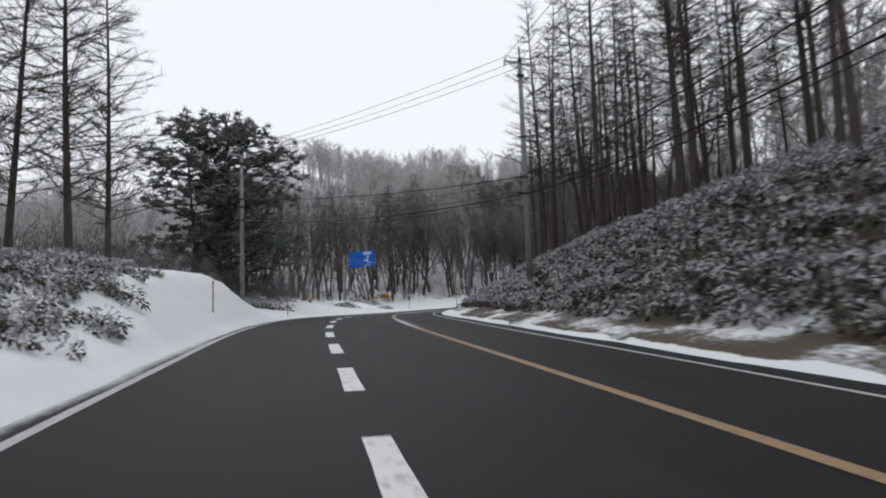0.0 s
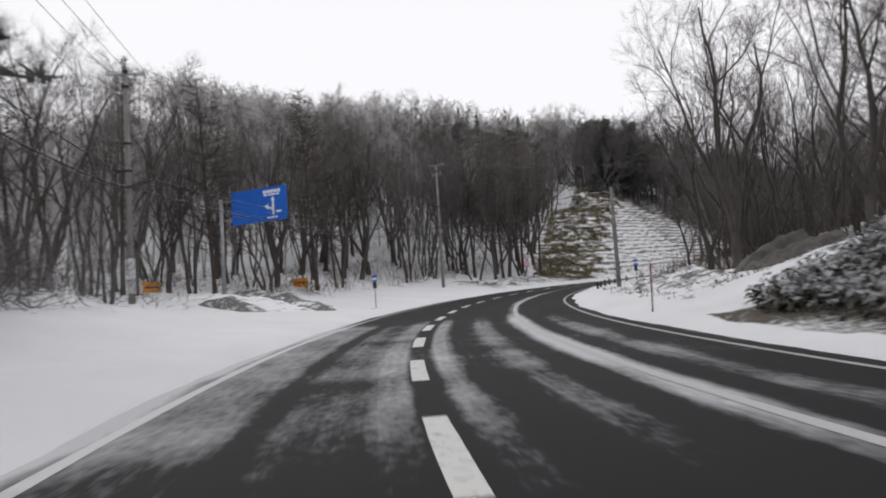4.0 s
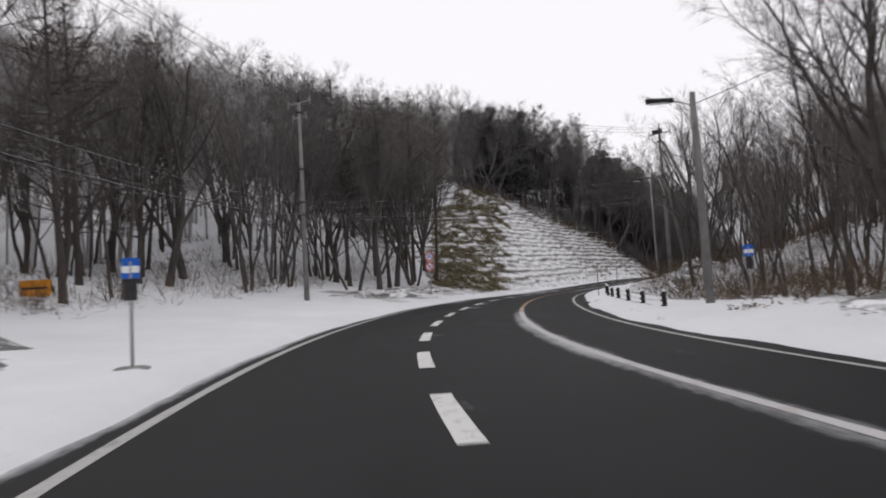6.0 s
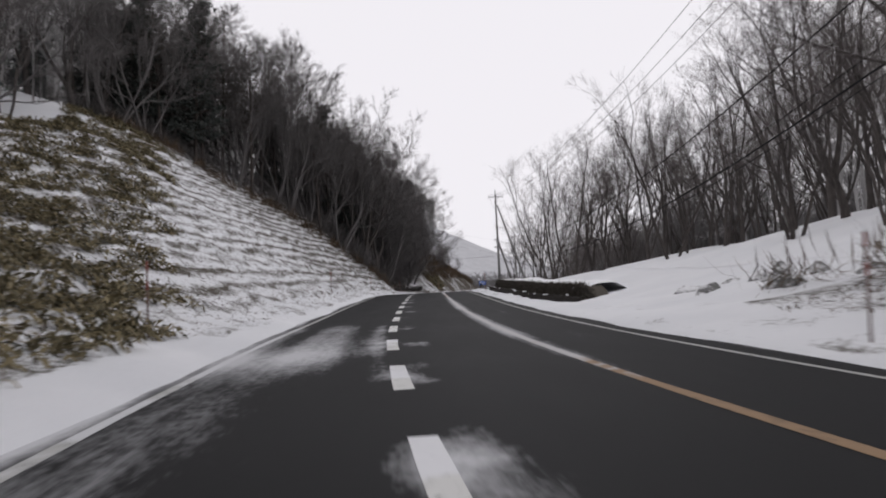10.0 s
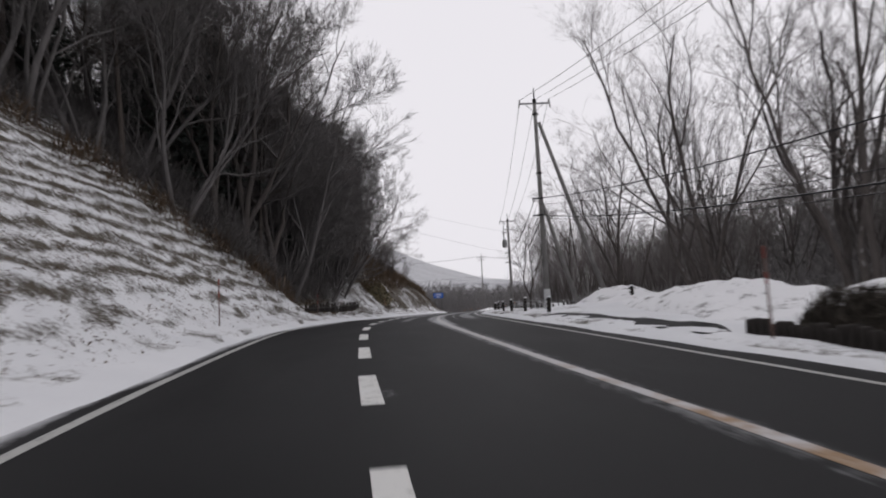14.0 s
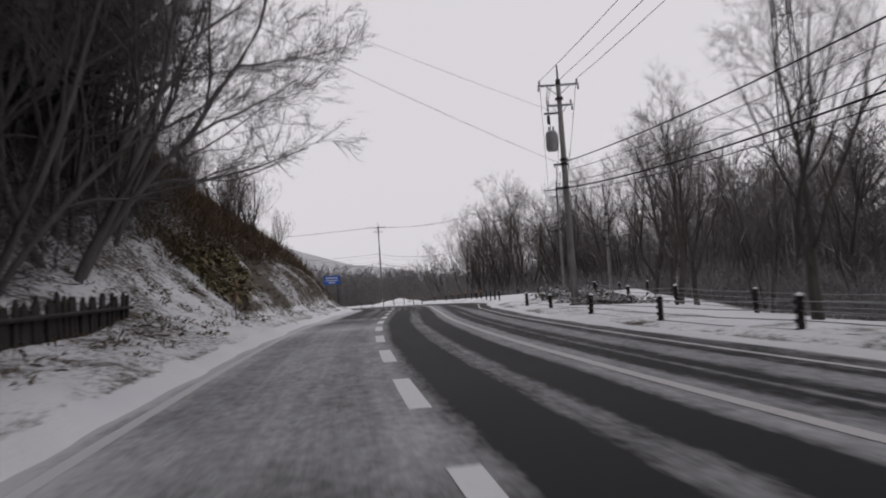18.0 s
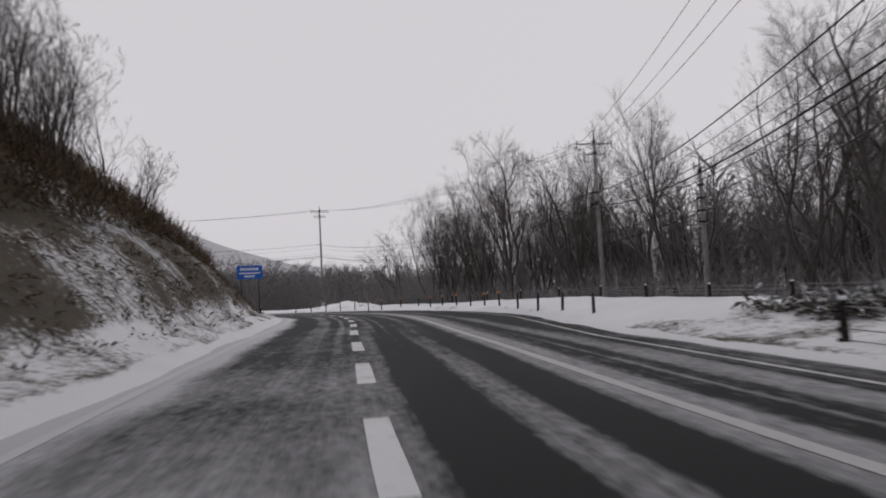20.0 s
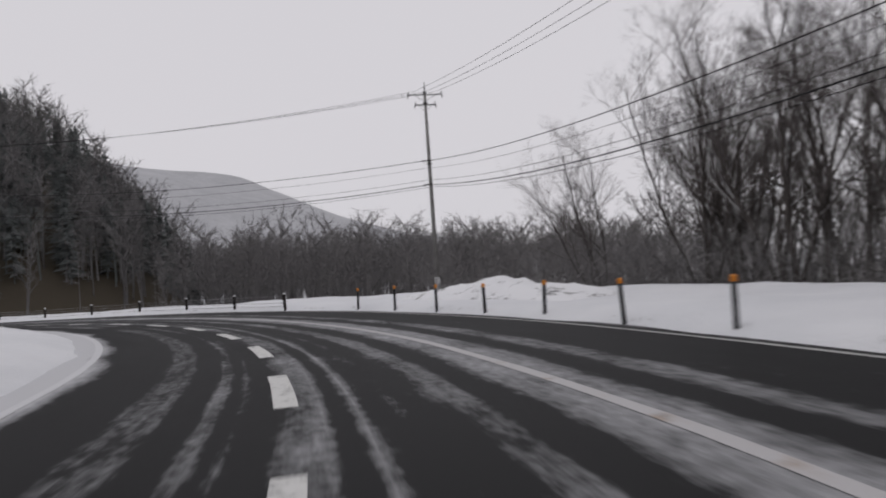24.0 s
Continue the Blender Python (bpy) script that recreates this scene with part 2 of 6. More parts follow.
def mesh_from(name, verts, faces, mat, smooth=False, uv=None):
    me = bpy.data.meshes.new(name)
    verts = np.asarray(verts, np.float32).reshape(-1, 3)
    if isinstance(faces, np.ndarray):
        k = faces.shape[1]
        me.vertices.add(len(verts))
        me.vertices.foreach_set("co", verts.ravel())
        me.loops.add(faces.size)
        me.loops.foreach_set("vertex_index", faces.astype(np.int32).ravel())
        me.polygons.add(len(faces))
        me.polygons.foreach_set("loop_start", np.arange(0, faces.size, k, dtype=np.int32))
        me.polygons.foreach_set("loop_total", np.full(len(faces), k, np.int32))
        me.update(calc_edges=True)
        me.validate()
    else:
        me.from_pydata(verts.tolist(), [], faces)
    for one in mat if isinstance(mat, (list, tuple)) else [mat]:
        me.materials.append(one)
    if smooth:
        me.polygons.foreach_set("use_smooth", np.ones(len(me.polygons), bool))
    return me


def part(name, me, parent=None, label="", m=None):
    """Links a mesh as one object, under a thing or a part if given."""
    if isinstance(me, tuple):
        me = mesh_from(name, *me)
    ob = new(name, me)
    if parent is not None:
        ob.parent = parent
    if m is not None:
        ob.matrix_basis = m
    if label:
        ob["label"] = label
    return ob


def thing(name, m, label, category, group="", kind=""):
    ob = new(name)
    ob.empty_display_size = 0.3
    ob.matrix_basis = m
    return tagged(ob, label, category, group, kind)


class Build:
    """Collects boxes, tubes and discs into one mesh."""

    def __init__(self):
        self.v, self.f = [], []

    def add(self, vs, fs):
        n = len(self.v)
        self.v += [tuple(p) for p in vs]
        self.f += [tuple(i + n for i in q) for q in fs]
        return self

    def box(self, x0, y0, z0, x1, y1, z1, chamfer=0.0):
        c = chamfer
        if c <= 0:
            vs = [(x, y, z) for z in (z0, z1) for x, y in ((x0, y0), (x1, y0), (x1, y1), (x0, y1))]
            return self.add(vs, [(3, 2, 1, 0), (4, 5, 6, 7), (0, 1, 5, 4), (1, 2, 6, 5), (2, 3, 7, 6), (3, 0, 4, 7)])
        vs = []
        for z, e in ((z0, c), (z0 + c, 0.0), (z1 - c, 0.0), (z1, c)):
            vs += [(x0 + e, y0 + e, z), (x1 - e, y0 + e, z), (x1 - e, y1 - e, z), (x0 + e, y1 - e, z)]
        fs = [(3, 2, 1, 0), (12, 13, 14, 15)]
        for r in range(3):
            for k in range(4):
                a, b = r * 4 + k, r * 4 + (k + 1) % 4
                fs.append((a, b, b + 4, a + 4))
        return self.add(vs, fs)

    def tube(self, pts, radii, sides=8, caps=True):
        pts = [Vector(p) for p in pts]
        if isinstance(radii, (int, float)):
            radii = [radii] * len(pts)
        vs, fs = [], []
        for i, p in enumerate(pts):
            d = (pts[min(i + 1, len(pts) - 1)] - pts[max(i - 1, 0)]).normalized()
            ref = Vector((0, 0, 1)) if abs(d.z) < 0.9 else Vector((1, 0, 0))
            a = d.cross(ref).normalized()
            b = a.cross(d)
            for k in range(sides):
                w = 2 * math.pi * k / sides
                vs.append(p + (a * math.cos(w) + b * math.sin(w)) * radii[i])
        for i in range(len(pts) - 1):
            for k in range(sides):
                q = (k + 1) % sides
                fs.append((i * sides + k, i * sides + q, (i + 1) * sides + q, (i + 1) * sides + k))
        if caps:
            fs.append(tuple(range(sides - 1, -1, -1)))
            fs.append(tuple((len(pts) - 1) * sides + k for k in range(sides)))
        return self.add(vs, fs)

    def disc(self, center, normal, radius, thick, sides=28):
        n = Vector(normal).normalized()
        c = Vector(center)
        return self.tube([c - n * thick / 2, c + n * thick / 2], radius, sides)

    def mesh(self, name, mat, smooth=False):
        return mesh_from(name, self.v, self.f, mat, smooth)


def bent(seed):
    """Random numbers of their own for one kind of thing."""
    return np.random.default_rng(seed)


# ================= the road's line =================
# points of the lane line between the climbing lane and the passing lane, about every 17 m
LINE = [
    (16.3, -36.0, -2.11), (9.8, -20.8, -1.25), (3.0, -5.3, -0.36), (-3.7, 10.4, 0.51), (-10.2, 26.3, 1.29),
    (-15.3, 42.0, 1.86), (-18.5, 59.2, 2.3), (-19.3, 75.4, 2.72), (-18.0, 92.5, 3.25), (-14.0, 108.9, 3.88),
    (-7.9, 124.5, 4.47), (0.5, 139.6, 4.99), (9.4, 153.4, 5.58), (19.3, 167.9, 6.35), (28.8, 181.4, 7.02),
    (39.0, 195.1, 7.54), (50.1, 207.6, 7.74), (62.3, 219.9, 7.85), (74.7, 231.2, 7.99), (87.9, 242.0, 8.12),
    (101.0, 252.8, 8.13), (113.0, 264.4, 8.01), (122.9, 278.1, 7.89), (128.7, 293.9, 7.79), (130.0, 310.6, 7.69),
    (126.8, 327.2, 7.59), (120.5, 342.8, 7.48), (111.5, 357.1, 7.38), (100.2, 369.8, 7.28), (88.6, 382.2, 7.18),
]


def glide(points, step):
    """A Catmull-Rom curve through the points."""
    p = np.array(points, float)
    p = np.vstack([2 * p[0] - p[1], p, 2 * p[-1] - p[-2]])
    out = []
    for i in range(1, len(p) - 2):
        n = max(2, int(np.linalg.norm(p[i + 1] - p[i]) / step))
        u = (np.arange(n) / n)[:, None]
        out.append(0.5 * (2 * p[i] + (p[i + 1] - p[i - 1]) * u + (2 * p[i - 1] - 5 * p[i] + 4 * p[i + 1] - p[i + 2]) * u**2
                          + (3 * p[i] - p[i - 1] - 3 * p[i + 1] + p[i + 2]) * u**3))
    return np.vstack(out + [p[-2:-1]])


AXIS = glide(LINE, 0.5)
AXIS_S = np.r_[0, np.cumsum(np.hypot(*np.diff(AXIS[:, :2], axis=0).T))] - 39.47
TANG = np.gradient(AXIS[:, :2], axis=0)
TANG /= np.hypot(*TANG.T)[:, None]


def on_road(s, d, up=0.0):
    """World places for distances s along the road and d to the right of the lane line."""
    s, d = np.broadcast_arrays(np.asarray(s, float), np.asarray(d, float))
    c = np.stack([np.interp(s, AXIS_S, AXIS[:, k]) for k in range(3)], -1)
    t = np.stack([np.interp(s, AXIS_S, TANG[:, k]) for k in range(2)], -1)
    t /= np.hypot(t[..., 0], t[..., 1])[..., None]
    c[..., 0] += t[..., 1] * d
    c[..., 1] -= t[..., 0] * d
    c[..., 2] += up
    return c


def heading(s):
    """The turn about z that points +y along the road."""
    t = [np.interp(s, AXIS_S, TANG[:, k]) for k in range(2)]
    return math.degrees(math.atan2(-t[0], t[1]))


def along(xy):
    """Distance along the road, offset to the right, road height, for world places."""
    xy = np.asarray(xy, float).reshape(-1, 2)
    s, d, z = np.empty(len(xy)), np.empty(len(xy)), np.empty(len(xy))
    ax = AXIS[::2]
    for i in range(0, len(xy), 4000):
        q = xy[i:i + 4000]
        k = ((q[:, None] - ax[None, :, :2]) ** 2).sum(-1).argmin(1) * 2
        o = q - AXIS[k, :2]
        s[i:i + 4000] = AXIS_S[k] + (o * TANG[k]).sum(1)
        d[i:i + 4000] = o[:, 0] * TANG[k, 1] - o[:, 1] * TANG[k, 0]
        z[i:i + 4000] = AXIS[k, 2]
    return s, d, z


def waves(x, y, scale, seed, octaves=3):
    """Smooth value noise in -1..1, for arrays."""
    out, amp, tot = 0.0, 1.0, 0.0
    for o in range(octaves):
        g = np.random.default_rng(seed + o).uniform(-1, 1, (128, 128))
        u, v = np.asarray(x) / scale, np.asarray(y) / scale
        i, j = np.floor(u).astype(int), np.floor(v).astype(int)
        a, b = u - i, v - j
        a, b = a * a * (3 - 2 * a), b * b * (3 - 2 * b)
        i0, i1, j0, j1 = i % 128, (i + 1) % 128, j % 128, (j + 1) % 128
        out = out + amp * ((g[i0, j0] * (1 - a) + g[i1, j0] * a) * (1 - b) + (g[i0, j1] * (1 - a) + g[i1, j1] * a) * b)
        tot, amp, scale = tot + amp, amp * 0.5, scale * 0.5
    return out / tot


# ================= the lie of the land =================
# stations along the road: cross-sections to the left and to the right as (distance from the lane line, height over the road)
LEFT = {
    -40: ((4, 0.1), (6, 0.7), (9, 2.2), (14, 2.6), (40, 3.0), (120, 8)),
    12: ((4, 0.1), (5.2, 0.6), (7, 1.1), (9, 1.6), (14, 2.0), (40, 3.0), (120, 8)),
    23: ((4, 0.2), (5.0, 1.1), (5.9, 1.9), (8.2, 2.4), (13, 2.4), (40, 3.0), (120, 9)),
    28: ((4, 0.2), (5.0, 1.1), (6.0, 2.1), (8.2, 2.6), (13, 2.2), (40, 3.0), (120, 9)),
    33: ((4, 0.25), (5.0, 1.3), (6.0, 2.3), (8.2, 2.6), (13, 2.2), (40, 3.0), (120, 9)),
    38: ((4, 0.25), (5, 1.2), (6, 2.15), (8.2, 2.5), (13, 2.0), (40, 3.0), (120, 10)),
    44.5: ((4, 0.1), (6, 0.5), (9, 1.0), (13, 1.5), (40, 3.0), (120, 10)),
    48: ((4, 0.1), (6, 0.5), (9, 0.9), (12, 2.2), (40, 5.0), (120, 14)),
    60: ((4, 0.1), (6, 0.4), (9, 0.8), (13, 2.0), (40, 4.0), (120, 20)),
    72: ((4, 0.1), (7, 0.5), (10, 1.3), (14, 1.5), (40, 3.0), (120, 30)),
    88: ((4, 0.1), (7, 0.25), (12, 0.5), (18, 1.0), (45, 4.0), (120, 20)),
    118: ((4, 0.1), (7, 0.4), (12, 0.9), (20, 2.0), (50, 9.0), (120, 20)),
    138: ((4, 0.15), (6, 0.6), (12, 1.4), (20, 3.2), (50, 15.0), (120, 30)),
    149: ((4, 0.15), (5, 0.3), (12, 3.0), (20, 6.0), (50, 21.0), (120, 46)),
    184: ((4, 0.12), (5, 0.3), (20.5, 12.6), (23, 13.3), (29, 13.4), (60, 22.0), (120, 44)),
    198: ((4, 0.1), (5, 0.3), (25, 17.0), (32, 20.5), (60, 32.0), (120, 48)),
    230: ((4, 0.15), (5.4, 0.6), (16, 11.0), (26, 18.0), (60, 30.0), (120, 40)),
    235: ((4, 0.15), (6.6, 0.7), (8.4, 1.6), (16, 8.5), (26, 15.5), (60, 28.0), (120, 38)),
    250: ((4, 0.15), (7.2, 0.9), (9, 1.8), (22, 13.0), (60, 26.0), (120, 34)),
    272: ((4, 0.15), (5.2, 0.5), (6.6, 2.0), (9, 5.0), (14, 10.6), (24, 17.0), (60, 20.0), (120, 22)),
    296: ((4, 0.15), (5.0, 0.5), (6.3, 2.7), (9, 5.0), (14, 8.6), (24, 10.0), (60, 6.0), (120, 4)),
    304: ((4, 0.15), (5.0, 0.5), (6.4, 2.3), (9, 4.2), (14, 6.0), (24, 7.0), (60, 4.0), (120, 2)),
    310: ((4, 0.15), (5.4, 0.5), (7, 2.3), (9, 4.2), (14, 6.2), (24, 6.6), (60, 3.0), (120, 2)),
    318: ((4, 0.15), (5.6, 0.5), (8, 2.3), (12, 3.6), (24, 3.4), (60, 0.0), (120, 0)),
    330: ((4, 0.1), (6, 0.6), (12, 0.7), (24, 0.2), (60, -2.0), (120, -4)),
    470: ((4, 0.1), (6, 0.5), (12, 0.4), (24, 0.0), (60, -2.0), (120, -4)),
}
RIGHT = {
    -40: ((6.6, 0.1), (8.2, 0.4), (13, 4.2), (19, 6.8), (40, 8.0), (120, 20)),
    22: ((6.6, 0.1), (8.2, 0.4), (13, 3.9), (19, 6.2), (40, 8.0), (120, 20)),
    42: ((6.6, 0.1), (8.2, 0.4), (12, 2.6), (18, 4.6), (40, 7.0), (120, 22)),
    63: ((6.6, 0.1), (8.2, 0.4), (12, 2.4), (18, 3.8), (40, 6.0), (120, 24)),
    78: ((6.6, 0.1), (8.2, 0.35), (12, 1.3), (18, 1.8), (40, 4.0), (120, 26)),
    98: ((6.6, 0.1), (8.2, 0.25), (11, 0.3), (18, 0.0), (40, 2.0), (120, 24)),
    120: ((6.6, 0.1), (8.2, 0.1), (11, -0.5), (18, -0.3), (40, 2.0), (120, 22)),
    136: ((6.6, 0.1), (8.2, 0.35), (12, 1.2), (18, 2.3), (40, 7.0), (120, 20)),
    160: ((6.6, 0.1), (10, 0.5), (16, 2.0), (24, 4.4), (45, 8.0), (120, 18)),
    166: ((6.6, 0.05), (8.2, 0.1), (9.2, 0.4), (16, 1.9), (24, 4.4), (45, 8.0), (120, 18)),
    188: ((6.6, 0.04), (7.6, 0.05), (9, 0.4), (14, 1.4), (24, 3.0), (45, 4.0), (120, 8)),
    203: ((6.6, 0.05), (9, 0.1), (13, 0.5), (24, 0.9), (45, 0.0), (120, -2)),
    220: ((6.6, 0.05), (9, 0.3), (13, 0.7), (20, -0.8), (45, -3.0), (120, -5)),
    233: ((6.6, 0.04), (8.4, 0.06), (11, -0.3), (18, -2.0), (45, -4.0), (120, -6)),
    268: ((6.6, 0.04), (8.4, 0.08), (12, 0.0), (18, -1.6), (45, -4.0), (120, -6)),
    280: ((6.6, 0.1), (9, 0.45), (15, 0.5), (22, -1.2), (45, -4.0), (120, -6)),
    326: ((6.6, 0.08), (9, 0.3), (16, 0.4), (24, -0.6), (45, -4.0), (120, -6)),
    470: ((6.6, 0.08), (9, 0.3), (14, 0.35), (24, -0.6), (45, -4.0), (120, -6)),
}


def section(table, s, d):
    keys = sorted(table)
    out = np.zeros_like(d)
    rows = np.stack([np.interp(d, [0] + [p[0] for p in table[k]], [0] + [p[1] for p in table[k]]) for k in keys])
    pos = np.interp(s, keys, np.arange(len(keys)))
    i = np.clip(pos.astype(int), 0, len(keys) - 2)
    u = pos - i
    u = u * u * (3 - 2 * u)
    n = np.arange(len(d))
    return rows[i, n] * (1 - u) + rows[i + 1, n] * u + out


def rise(s, d):
    """Height of the land over the road at s, d (arrays)."""
    s, d = np.asarray(s, float), np.asarray(d, float)
    up = np.where(d < 0, section(LEFT, s, np.abs(d)), section(RIGHT, s, np.abs(d)))
    off = np.where(d < 0, -d - 3.6, d - 6.0)
    rough = np.clip(off / 3, 0, 1)
    cut = (s > 149) & (s < 233) & (d < -5) & (d > -26)
    step = up / 1.1 + 0.15 * waves(s, d, 12.0, 41)
    part_of = step - np.floor(step)
    up = up + np.where(cut, 0.42 * (np.clip((part_of - 0.45) / 0.4, 0, 1) - part_of) * np.clip((-d - 5) / 3, 0, 1), 0.0)
    up = up + rough * (0.16 * waves(s, d, 5.0, 3) + 0.06 * waves(s, d, 1.4, 9) + np.where(cut, 0.16 * waves(s, d, 1.5, 11), 0.0)) + np.clip(off / 40, 0, 1) * 2.2 * waves(s, d, 38.0, 21)
    return up


def knoll(x, y):
    """The hill with conifers that stands across the valley."""
    p = (x - 149) * 0.956 - (y - 448) * 0.292
    q = (x - 149) * 0.292 + (y - 448) * 0.956
    return 42 * np.clip(1 - np.abs(p / 52) ** 3, 0, 1) ** 0.8 * np.clip(1 - (q / 62) ** 2, 0, 1)


def land(x, y):
    """World height of the ground."""
    s, d, z = along(np.stack([np.atleast_1d(x), np.atleast_1d(y)], -1))
    return z + rise(s, d) + knoll(np.atleast_1d(x), np.atleast_1d(y))


def bareness(s, d, up):
    """How far the ground shows through the snow, 0 to 1."""
    b = np.full(len(s), 0.12) + 0.12 * waves(s, d, 9.0, 31)
    cut = (s > 149) & (s < 233) & (d < -5) & (d > -26)
    terr = 0.5 + 0.5 * np.sin(up * 2 * math.pi / 1.1 + 0.5 * waves(s, d, 6.0, 5))
    b = np.where(cut, 0.47 + 0.07 * terr**2 + 0.06 * waves(s, d, 1.2, 6), b)
    b = np.where((s > 233) & (s < 318) & (d < -5.2), np.where(s > 266, 0.68, 0.56) + 0.3 * waves(s, d, 2.2, 7), b)
    b = np.where((s < 69) & (d > 8.6), 0.85, b)
    b = np.where((s > 196) & (s < 236) & (d < -5) & (d > -20), b + 0.05, b)
    b = np.where((s > 205) & (s < 318) & (d < -4) & (d > np.where(s < 262, -6.5, -5.3)), 0.46 + 0.22 * waves(s, d, 1.6, 12), b)
    b = np.where((s > 150) & (s <= 205) & (d < -4.1) & (d > -6), 0.44 + 0.2 * waves(s, d, 0.9, 12), b)
    b = np.where((s > 236) & (s < 266) & (d < -8.5), 0.58 + 0.2 * waves(s, d, 3.0, 7), b)
    b = np.where((s < 68) & (d > 6.7) & (d <= 8.8), 0.6 + 0.3 * waves(s, d, 2.0, 14), b)
    b = np.where((s < 36) & (d > 6.2) & (d <= 8.8), 0.6 + 0.35 * waves(s, d, 1.3, 14), b)
    b = np.where((s > 122) & (s < 148) & (d < -4.6) & (d > -13), 0.47 + 0.2 * waves(s, d, 2.4, 17), b)
    b = np.where((s > 72) & (s < 100) & (d > 9), 0.36 + 0.15 * waves(s, d, 3.0, 8), b)
    b = np.where((s > 92) & (d > 6.3) & (d < 9), np.where((s > 205) & (s < 280), 0.44, np.where(s > 280, 0.22, 0.3)) + 0.24 * waves(s, d, 1.3, 18), b)
    b = np.where((s > 122) & (s < 150) & (d > 8.6), 0.52 + 0.15 * waves(s, d, 3.0, 8), b)
    b = np.where((s < 82) & (d < -13), 0.7 + 0.15 * waves(s, d, 4.0, 15), b)
    b = np.where((s > 205) & (d > 19), 0.56, b)
    b = np.where(np.abs(d) > 40, 0.5, b)
    return b

# ================= ground, road and verges =================


def spread(lo, hi, step, far):
    """Even steps from lo to hi, then ever wider ones to lo - far and hi + far."""
    out, w = [far * f for f in (0.03, 0.08, 0.18, 0.4, 1.0)], np.arange(lo, hi + step, step)
    return np.r_[[lo - v for v in out[::-1]], w, [w[-1] + v for v in out]]


def sheet(rows, cols):
    i = np.arange(rows * cols).reshape(rows, cols)
    return np.stack([i[:-1, :-1], i[:-1, 1:], i[1:, 1:], i[1:, :-1]], -1).reshape(-1, 4)


def set_attr(me, name, values):
    at = me.attributes.new(name, "FLOAT", "POINT")
    at.data.foreach_set("value", np.asarray(values, np.float32))


STRIP_L, STRIP_R = 28.0, 16.0  # how far the finely made verges reach
gx, gy = spread(-150, 260, 1.6, 2600), spread(-70, 430, 1.6, 2600)
GX, GY = np.meshgrid(gx, gy)
gs, gd, gz = along(np.stack([GX.ravel(), GY.ravel()], -1))
gup = rise(gs, gd)
inside = np.where(gd < 0, STRIP_L + gd, STRIP_R - gd)
sink = np.clip(inside / 2.0, 0, 1) * ((gs > -39) & (gs < 455))
gh = gz + gup + knoll(GX.ravel(), GY.ravel()) - 0.8 * sink
ground_me = mesh_from("ground", np.stack([GX.ravel(), GY.ravel(), gh], -1), sheet(len(gy), len(gx)), M_SNOW, True)
set_attr(ground_me, "bare", bareness(gs, gd, gup) + 0.25 * (knoll(GX.ravel(), GY.ravel()) > 1))
tagged(part("ground", ground_me), "snow-covered forest floor with brown leaf litter showing through", "ground", kind="structure")

def widen(s):
    """How much wider the outer lane is on the last bend."""
    return np.interp(s, (279, 292, 352, 375), (0, 1.15, 1.15, 0))


def dash_end(k):
    """Where the dash number k of the lane line ends; the gaps differ a little."""
    known = ((-7, -33.6), (0, 6.4), (3, 23.8), (6, 41.6), (14, 87.2), (24, 144.6), (29, 173.2), (33, 196.2), (37, 219.3), (39, 230.7), (40, 236.9), (48, 281.5), (49, 287.65), (55, 322.25), (56, 327.9), (75, 437.0))
    return float(np.interp(k, [q[0] for q in known], [q[1] for q in known]))


# how much snow lies on the road, along (first and last metre) and across
rs = np.arange(-40, 456, 0.5)
rd = np.arange(-4.6, 8.3, 0.117)
RS, RD = np.meshgrid(rs, rd, indexing="ij")
S, D = RS.ravel(), RD.ravel()


def band(x, lo, hi, soft):
    return np.clip((x - lo) / soft + 0.5, 0, 1) * np.clip((hi - x) / soft + 0.5, 0, 1)


wob = D / 1.05 + 0.12 * waves(S, D * 0, 14.0, 51)
left_lane = band(wob, -3.3, -0.1, 0.4)
tracks = np.maximum(band(wob, -2.75, -2.15, 0.3), band(wob, -1.05, -0.45, 0.3))
streaks = waves(wob, S / 90.0, 0.42, 55) * 0.6 + waves(wob, S / 50.0, 0.2, 57) * 0.5  # long, uneven lines left by tyres
patch = waves(S, D, 7.0, 61)
snow = np.full(len(S), 0.02)
# the snowed stretch before the first hill
FIRST = ((-3.6, 0.7), (-1.95, 0.62), (-1.82, 0.15), (-1.58, 0.15), (-1.45, 0.48), (-1.0, 0.38), (-0.7, 0.42), (-0.5, 0.66), (-0.15, 0.68), (-0.05, 0.14), (0.28, 0.12), (0.4, 0.72), (0.65, 0.68), (0.9, 0.15), (1.35, 0.15), (1.6, 0.55), (1.95, 0.5), (2.2, 0.1), (2.6, 0.15), (2.8, 0.75), (3.25, 0.72), (3.45, 0.1), (3.8, 0.12), (4.05, 0.5), (4.4, 0.5), (4.7, 0.1), (6, 0.1))
snow += band(S, 56, 79, 6) * np.clip(0.14 + 0.74 * np.interp(D + 0.05 * waves(S, D * 0, 14.0, 52), [q[0] for q in FIRST], [q[1] for q in FIRST]) + 0.2 * waves(S, D, 1.5, 62) + 0.12 * patch, 0, 1)
